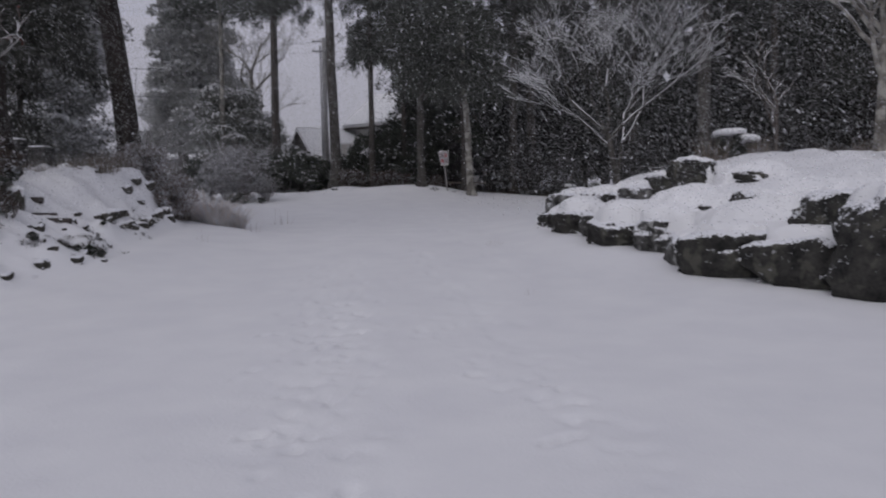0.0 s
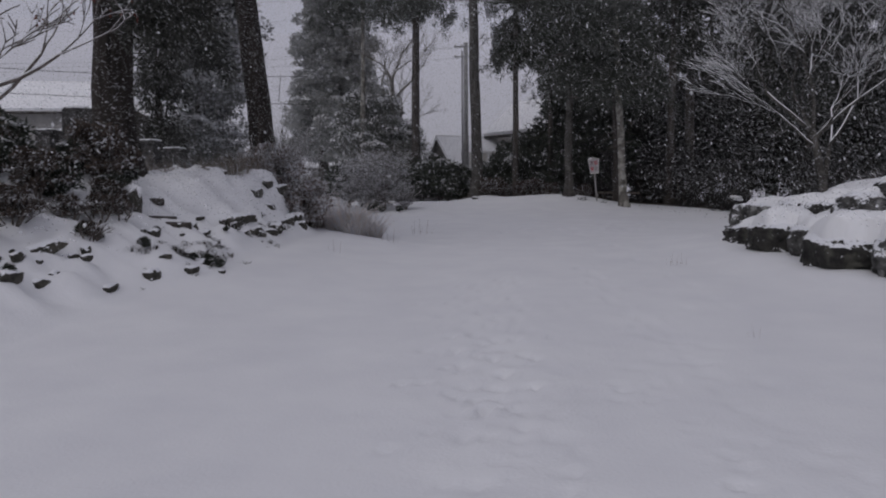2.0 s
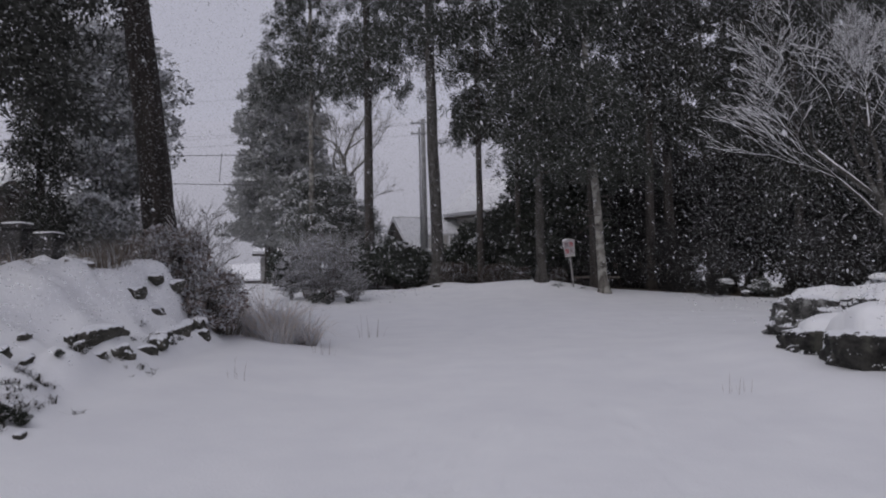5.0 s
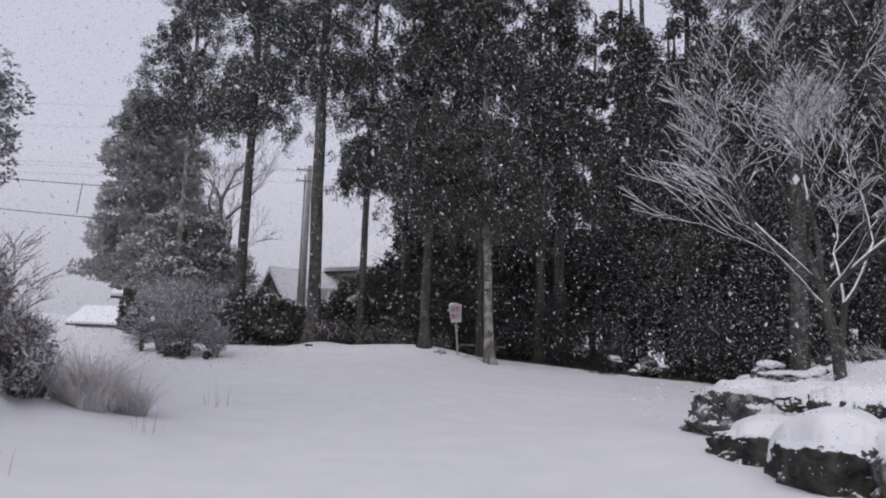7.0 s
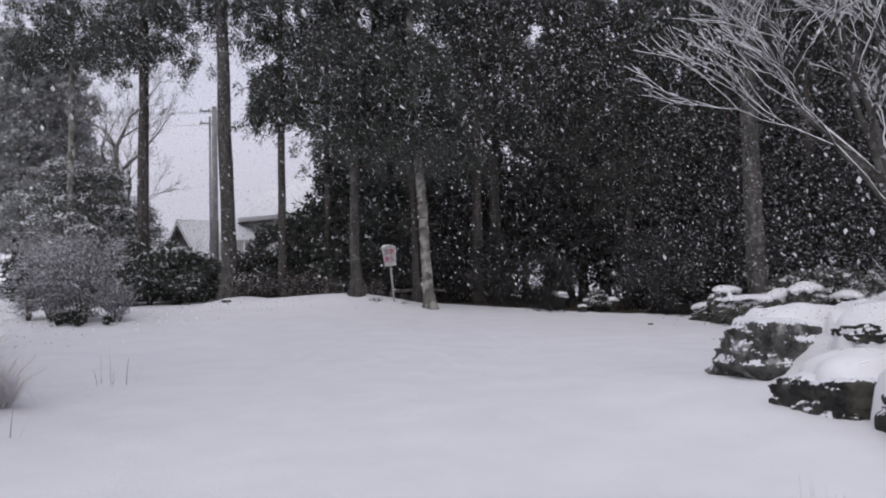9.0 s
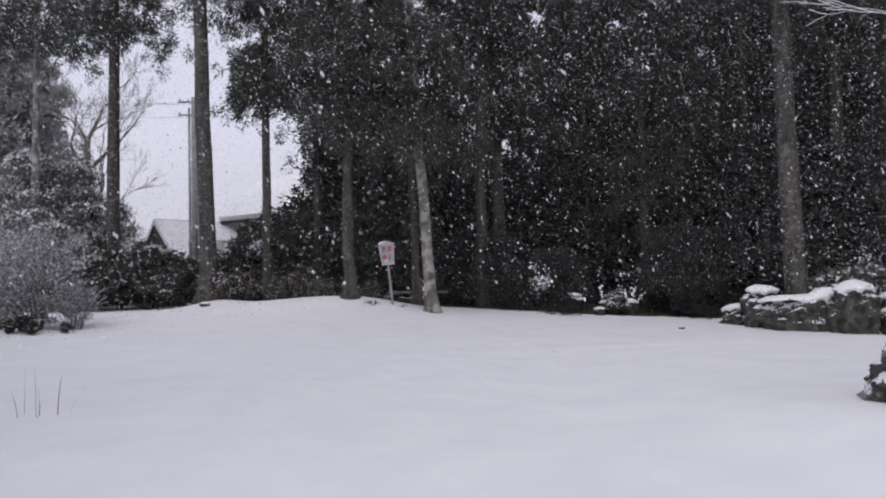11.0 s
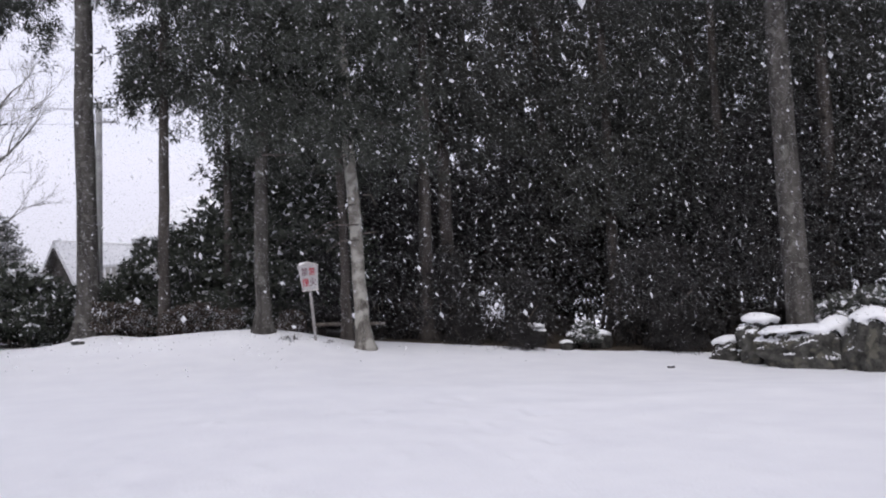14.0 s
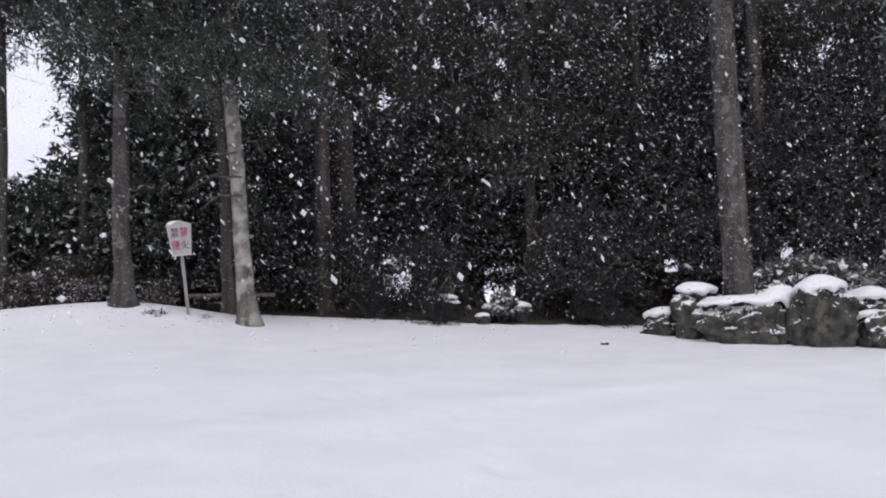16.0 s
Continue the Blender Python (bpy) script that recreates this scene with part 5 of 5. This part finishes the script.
def log(label, a, b, r, group="", snow=0.05, name="log", mat=WOOD):
    a, b = Vector(a), Vector(b)
    base = new(name)
    base.location = a
    d = b - a
    part("wood", mesh("wood", *tube([(0, 0, 0), d * 0.3, d * 0.7, d], (r, r * 1.03, r * 0.97, r), 10), mat), base)
    if snow:
        up = Vector((0, 0, r * 0.75))
        part("snow_cap", mesh("snow_cap", *tube([up, d * 0.35 + up * 1.1, d * 0.7 + up, d + up], (r * 0.8, r * 0.95, r * 0.9, r * 0.75), 8), SNOW), base, "snow lying along the log")
    return tagged(base, label, "log", group)


for x, y, dz in ((-6.72, 14.5, -0.05), (-7.08, 14.72, -0.09), (-7.44, 15.0, -0.14)):
    z = gz(x, y) + 0.02 + dz
    log("dark log edging a step cut into the bank", (x - 0.16, y - 0.02, z + 0.03), (x + 0.25, y + 0.06, z + 0.02), 0.06, "log steps up the bank", 0, mat=BARK)
log("dark fallen branch lying on the bank", (-7.95, 18.1, gz(-7.9, 18.1) + 0.03), (-7.55, 18.15, gz(-7.6, 18.1) + 0.03), 0.035)


def stone_post(label, x, y, w, h):
    base = new("stone_post")
    base.location = (x, y, gz(x, y) - 0.05)
    part("shaft", mesh("shaft", *box(0, 0, h / 2, w, w, h, 0.02), STONE, False), base)
    part("capstone", mesh("capstone", *box(0, 0, h + 0.05, w * 1.25, w * 1.25, 0.1, 0.02), STONE, False), base)
    c = part("snow_cap", pillow_mesh(int(h * 100), w * 1.2, w * 1.2, 0.05, 0.02), base, "pad of snow on top")
    c.location = (0, 0, h + 0.1)
    return tagged(base, label, "stone post", "dark stone posts behind the bank")


for x, y, h in ((-10.55, 21.7, 0.72), (-11.2, 21.7, 0.75), (-12.4, 21.6, 0.8), (-13.2, 20.6, 0.8)):
    stone_post("dark square stone post with a cap of snow", x, y, 0.42, h)


def stone_monument(x, y):
    base = new("stone_monument")
    base.location, base.rotation_euler = (x, y, gz(x, y) - 0.1), (0, 0, radians(14))
    h = 4.12 - base.location.z
    V, F = box(0, 0, h / 2, 1.0, 0.34, h, 0.05)
    V = [(vx + 0.03 * noise.noise((vx * 3, vz, 1.0)), vy, vz - (0.14 * max(0, vx) if vz > h * 0.6 else 0)) for vx, vy, vz in V]
    part("slab", mesh("slab", V, F, STONE, False), base)
    part("plinth", mesh("plinth", *box(0, 0, 0.2, 1.4, 0.7, 0.42, 0.03), STONE, False), base)
    c = part("snow_cap", pillow_mesh(71, 0.6, 0.34, 0.07, 0.03), base, "strip of snow on top")
    c.location = (-0.15, 0, h - 0.02)
    tagged(base, "broad dark upright stone slab topped with snow among shrubs", "monument")


stone_monument(-13.35, 22.2)


# ---------------------------------------------------------------- the notice board
def glyph(ch, size, mat, parent, x, z):
    cu = bpy.data.curves.new("character", "FONT")
    cu.body, cu.size, cu.extrude, cu.offset = ch, size, 0.002, 0.002
    cu.align_x, cu.align_y = "CENTER", "CENTER"
    tmp = new("character_tmp", cu)
    dg = bpy.context.evaluated_depsgraph_get()
    me = bpy.data.meshes.new_from_object(tmp.evaluated_get(dg))
    bpy.data.objects.remove(tmp)
    me.materials.clear()
    me.materials.append(mat)
    ob = part("character", me, parent)
    ob.location, ob.rotation_euler = (x, -0.019, z), (radians(90), 0, 0)
    return ob


def notice_board():
    base = new("notice_board")
    base.location, base.rotation_euler, base.scale = (0.0, 38.0, gz(0.0, 38.0) + 0.0), (0, radians(-5.0), radians(4)), (0.86, 1.0, 1.09)
    part("post", mesh("post", *box(0, 0.03, 0.57, 0.07, 0.05, 1.4, 0.006), WOOD_GREY, False), base)
    V, F = [], []
    for y in (-0.015, 0.015):
        V += [(-0.21, y, 1.08), (0.21, y, 1.08), (0.27, y, 1.60), (0, y, 1.68), (-0.27, y, 1.60)]
    F = [(0, 1, 2, 3, 4), (9, 8, 7, 6, 5)] + [(i, i + 5, (i + 1) % 5 + 5, (i + 1) % 5) for i in range(5)]
    board = part("board", mesh("board", V, F, BOARD, False), base, "white board with red and dark characters")
    for s in (-1, 1):
        r = part("roof_strip", mesh("roof_strip", *box(0, 0, 0, 0.30, 0.05, 0.016, 0.003), WOOD_PALE, False), base)
        r.location, r.rotation_euler = (s * 0.137, 0.0, 1.652), (0, radians(s * 16), 0)
    part("snow_cap", mesh("snow_cap", *tube([(-0.27, 0, 1.615), (-0.2, 0, 1.65), (-0.1, 0, 1.67), (0.02, 0, 1.69)], (0.012, 0.035, 0.026, 0.008), 8), SNOW), base, "lump of snow on the top edge")
    part("batten", mesh("batten", *box(0, -0.022, 1.075, 0.44, 0.02, 0.025, 0.004), WOOD_PALE, False), base)
    for ch, x, z, m in (("禁", 0.095, 1.47, RED), ("火", 0.095, 1.24, PURPLE), ("禁", -0.105, 1.47, PURPLE), ("煙", -0.105, 1.24, RED)):
        glyph(ch, 0.185, m, board, x, z)
    tagged(base, "leaning white wooden notice board with red characters on a post", "sign")


notice_board()
log("low dark rail dusted with snow behind the notice board", (0.0, 39.9, 2.2), (1.9, 39.9, 2.16), 0.045, snow=0, name="low_rail")
boulder("small dark stone showing through the snow", -5.35, 38.9, 0.3, 0.2, 0.14, 601, 0.05, 0.05, 0, mat=ROCK, drape=0.05)
for x, y, q in ((-0.72, 37.95, 0.8), (-0.5, 38.0, 0.9), (-0.58, 37.8, 0.6), (0.25, 37.9, 0.5), (0.35, 38.1, 0.6)):
    tuft("dry_plant", "dark withered plant flattened in the snow by the notice board", x, y, "dark", q, x * 9, "withered plants by the notice board", "plant")
boulder("small dark stone showing through the snow", 7.15, 34.65, 0.16, 0.1, 0.1, 603, 0.04, 0, 0, mat=ROCK)

# ---------------------------------------------------------------- buildings in the distance
def slab(corners, thick):
    """A sloping slab from four corners."""
    c = [Vector(p) for p in corners]
    n = (c[1] - c[0]).cross(c[3] - c[0]).normalized() * thick
    V = c + [p + n for p in c]
    return V, [(3, 2, 1, 0), (4, 5, 6, 7), (0, 1, 5, 4), (1, 2, 6, 5), (2, 3, 7, 6), (3, 0, 4, 7)]


def house(label, x, y, w, d, eave, ridge, spin, wall, over=0.7, z=None, deep=0.24, windows=((-0.25, 1.2, 1.6, 1.2), (0.25, 1.2, 1.6, 1.2))):
    """A gabled house, ridge along its own x axis; windows: place along the front, sill, width, height."""
    base = new("house")
    base.location, base.rotation_euler = (x, y, gz(x, y) - 0.2 if z is None else z), (0, 0, radians(spin))
    a, b = w / 2, d / 2
    V = [(-a, -b, 0), (a, -b, 0), (a, b, 0), (-a, b, 0), (-a, -b, eave), (a, -b, eave), (a, b, eave), (-a, b, eave), (-a, 0, ridge), (a, 0, ridge)]
    F = [(0, 1, 5, 4), (2, 3, 7, 6), (1, 2, 6, 9, 5), (3, 0, 4, 8, 7)]
    wall_ob = part("wall", mesh("wall", V, F, wall, False), base)
    k = (ridge - eave) / b
    for s in (-1, 1):
        e = (b + over)
        lo = ridge - k * e
        c = [(-a - over, s * e, lo), (a + over, s * e, lo), (a + over, 0, ridge), (-a - over, 0, ridge)]
        if s > 0:
            c = c[::-1]
        part("roof", mesh("roof", *slab(c, 0.14), DARK_WOOD, False), base)
        up = [(p[0] * 0.995, p[1] * 0.99, p[2] + 0.16) for p in c]
        part("roof_snow", mesh("roof_snow", *slab(up, deep), SNOW, False), base, "thick snow lying on the roof")
    part("ridge_snow", mesh("ridge_snow", *tube([(-a - over, 0, ridge + 0.34), (0, 0, ridge + 0.36), (a + over, 0, ridge + 0.34)], (0.12, 0.14, 0.12), 8), SNOW), base)
    for p, sill, ww, hh in windows:
        f = part("window", mesh("window", *box(p * w, -b - 0.03, sill + hh / 2, ww + 0.14, 0.1, hh + 0.14, 0.01), WOOD_PALE, False), base)
        part("pane", mesh("pane", *box(p * w, -b - 0.07, sill + hh / 2, ww, 0.04, hh, 0.004), GLASS, False), f)
    return tagged(base, label, "house", "snow-roofed houses beyond the trees")


house("grey house with a gable end and a snow-covered roof", -7.3, 60.3, 7.2, 4.8, 2.0, 4.0, 33, DARK_WOOD, over=0.35, windows=())
house("low grey house under a snow-covered roof", -18.5, 70.0, 9.0, 4.5, 2.6, 3.8, 5, WALL_GREY, over=0.5)
house("pale house with a broad overhanging snow-covered roof", -2.1, 60.7, 7.0, 6.0, 4.75, 6.85, -35, WALL, over=0.6, deep=0.3)
house("low dark building with a snow-covered roof behind the bank", -16.9, 31.6, 3.4, 5.0, 2.9, 4.2, 92, DARK_WOOD, over=0.45, z=1.0, windows=())
house("grey house with a long snow-covered roof beyond the bank", -37.0, 52.0, 12.0, 6.0, 4.4, 6.2, 12, WALL_GREY, over=0.6)
house("distant low house under a thick snow-covered roof", -28.4, 84.0, 6.5, 5.0, 0.7, 1.9, -4, WALL, over=0.6, windows=())


def slat_fence():
    base = new("slatted_screen")
    base.location, base.rotation_euler = (-7.0, 56.5, gz(-7.0, 56.5)), (0, 0, radians(-12))
    for s in (-1.6, 0, 1.6):
        part("post", mesh("post", *box(s, 0, 1.5, 0.1, 0.1, 3.2, 0.01), WOOD_PALE, False), base)
    me = mesh("slat", *box(0, -0.07, 1.75, 0.2, 0.03, 2.3, 0.005), WALL, False)
    for k in range(12):
        part("slat", me, base).location = (-1.55 + 0.28 * k, 0, 0)
    part("snow_cap", mesh("snow_cap", *tube([(-1.7, 0, 2.95), (0, 0, 2.97), (1.7, 0, 2.95)], (0.1, 0.12, 0.1), 8), SNOW), base)
    part("lower_snow", mesh("lower_snow", *tube([(-1.8, -0.3, 0.6), (0, -0.3, 0.62), (1.9, -0.3, 0.6)], (0.12, 0.14, 0.12), 8), SNOW), base)
    tagged(base, "pale slatted screen with snow along the top beside the house", "fence")


slat_fence()


# utility pole and its lines
def utility_pole(x, y, h, r=0.15):
    base = new("utility_pole")
    base.location = (x, y, gz(x, y) - 0.3)
    part("shaft", mesh("shaft", *tube([(0, 0, 0), (0, 0, h * 0.5), (0, 0, h)], (r * 1.25, r * 1.05, r * 0.85), 12), CONCRETE), base)
    for k, zz in enumerate((h - 0.25, h - 0.9)):
        arm = part("crossarm", mesh("crossarm", *box(0, -0.1, zz, 1.5, 0.08, 0.08, 0.01), STEEL, False), base)
        for s in (-0.65, -0.25, 0.25, 0.65):
            part("insulator", mesh("insulator", *tube([(s, -0.1, zz + 0.04), (s, -0.1, zz + 0.12), (s, -0.1, zz + 0.16)], (0.03, 0.05, 0.02), 8), WALL), arm)
    part("riser_pipe", mesh("riser_pipe", *tube([(-0.24, 0.05, 0), (-0.24, 0.05, h * 0.95)], (0.06, 0.06), 8), STEEL), base)
    return tagged(base, "grey concrete utility pole with crossarms", "utility pole")


utility_pole(-8.05, 55.0, 10.2)


def wire(label, a, b, sag, r=0.007, n=14):
    a, b = Vector(a), Vector(b)
    pts = []
    for i in range(n + 1):
        t = i / n
        p = a.lerp(b, t)
        p.z -= sag * 4 * t * (1 - t)
        pts.append(p - a)
    ob = new("power_line", mesh("power_line", *tube(pts, [r] * (n + 1), 5), CABLE))
    ob.location = a
    return tagged(ob, label, "cable", "power lines")


WL = "thin black overhead line"
for za, zb, ya, yb in ((12.0, 12.0, 55, 58), (11.3, 11.4, 55, 58), (11.9, 11.9, 54.8, 60)):
    wire(WL, (-8.1, ya, za), (-60, yb, zb + 1.5), 0.5)
for z in (17.2, 18.8):
    wire(WL, (-62, 66, z + 0.4), (-14, 66, z), 0.5)
wire(WL, (-8.0, 55, 11.6), (18, 64, 9.5), 0.8)
wire(WL, (-40, 46, 10.6), (-17.0, 50, 9.6), 0.3, 0.022)
wire(WL, (-40, 46, 9.0), (-17.0, 50, 7.9), 0.1, 0.022)
wire(WL, (-18.6, 49.7, 9.7), (-18.75, 49.7, 8.1), 0.0, 0.022, 2)


# ---------------------------------------------------------------- distance
def hills():
    V, F = [], []
    n = 90
    for i in range(n + 1):
        a = radians(-100 + 200 * i / n)
        h = 195 + 12 * noise.noise((i / 9, 0, 4))
        for r, z in ((780, -20), (800, 40), (840, 110), (900, h), (1000, -20)):
            V.append((r * math.sin(a), r * math.cos(a), z))
    for i in range(n):
        for j in range(4):
            q = i * 5 + j
            F.append((q, q + 5, q + 6, q + 1))
    tagged(new("far_hills", mesh("far_hills", V, F, HILL)), "pale glowing hill backdrop with snowfall haze painted in", "hills", kind="structure")


hills()


# ---------------------------------------------------------------- falling snow
def falling_snow(name, label, seed, n, lo, hi, big, x, y, z, round_=False, clear=1.1):
    rng = np.random.default_rng(seed)
    P = np.stack([rng.uniform(*x, n), rng.uniform(*y, n), rng.uniform(*z, n)], 1)
    P[:, 2] += np.interp(P[:, 1], (0, 20, 40, 60), (0, 0.7, 1.7, 2.4))
    middle = np.interp(P[:, 1], (0, 4, 9, 15, 18, 22), (-0.07, -0.77, -1.35, -1.95, -1.5, -0.4))
    keep = ~((np.abs(P[:, 0] - middle) < clear) & (P[:, 1] < 22.5 + clear) & (P[:, 2] < 3.3))
    P = P[keep]
    n = len(P)
    r = rng.uniform(lo, hi, n) * np.where(rng.random(n) < big, 1.7, 1.0)
    slant = np.stack([rng.normal(0.25, 0.3, n), rng.normal(0, 0.2, n), -np.ones(n)], 1)
    tall = (r * rng.uniform(0.7, 1.9 if round_ else 1.5, n))[:, None] * slant
    a = rng.uniform(0, 6.28, n)
    sx = np.stack([np.cos(a), np.sin(a), np.zeros(n)], 1) * r[:, None]
    sy = np.stack([-np.sin(a), np.cos(a), np.zeros(n)], 1) * (r * rng.uniform(0.5, 1, n))[:, None]
    if round_ is None:
        corners, tri = (sx + tall * 0.5, -0.5 * sx + 0.87 * sy, -0.5 * sx - 0.87 * sy - tall * 0.5), np.array([(0, 1, 2)])
    elif round_:
        corners = (tall, sx, sy, -sx, -sy, -tall)
        tri = np.array([(0, 1, 2), (0, 2, 3), (0, 3, 4), (0, 4, 1), (5, 2, 1), (5, 3, 2), (5, 4, 3), (5, 1, 4)])
    else:
        corners = (-tall, sx + tall * 0.4, -0.5 * sx + 0.87 * sy + tall * 0.6, -0.5 * sx - 0.87 * sy + tall)
        tri = np.array([(0, 2, 1), (0, 3, 2), (0, 1, 3), (1, 2, 3)])
    c = len(corners)
    V = np.empty((n * c, 3))
    for k, o in enumerate(corners):
        V[k::c] = P + o
    F = (np.arange(n)[:, None, None] * c + tri[None]).reshape(-1, 3)
    me = bpy.data.meshes.new(name)
    me.from_pydata(V.tolist(), [], F.tolist())
    me.materials.append(POWDER if round_ is None else FLAKE)
    me.update()
    tagged(new(name, me), label, "snowfall", kind="stuff")


falling_snow("falling_snow", "white snowflakes drifting down through the air", 77, 9000, 0.006, 0.014, 0.2, (-20, 20), (-1, 18), (1.0, 14), True, 1.6)
falling_snow("falling_snow", "white wind-slanted snowflakes falling before the wood", 76, 15000, 0.007, 0.018, 0.3, (-18, 18), (18, 44), (1.0, 13), True, 3.0)
falling_snow("fine_snow", "fine powdery snow filling the air before the trees", 78, 560000, 0.009, 0.0155, 0.0, (-13, 13), (4, 23), (0.9, 10), None, 2.0)
falling_snow("fine_snow", "fine powdery snow drifting at the wood's edge", 79, 300000, 0.0072, 0.0125, 0.0, (-15, 15), (24, 37), (0.8, 9), None)
falling_snow("fine_snow", "fine powdery snow blowing beyond the yard", 80, 100000, 0.014, 0.023, 0.0, (-32, 2), (43, 54), (0.4, 14), None)
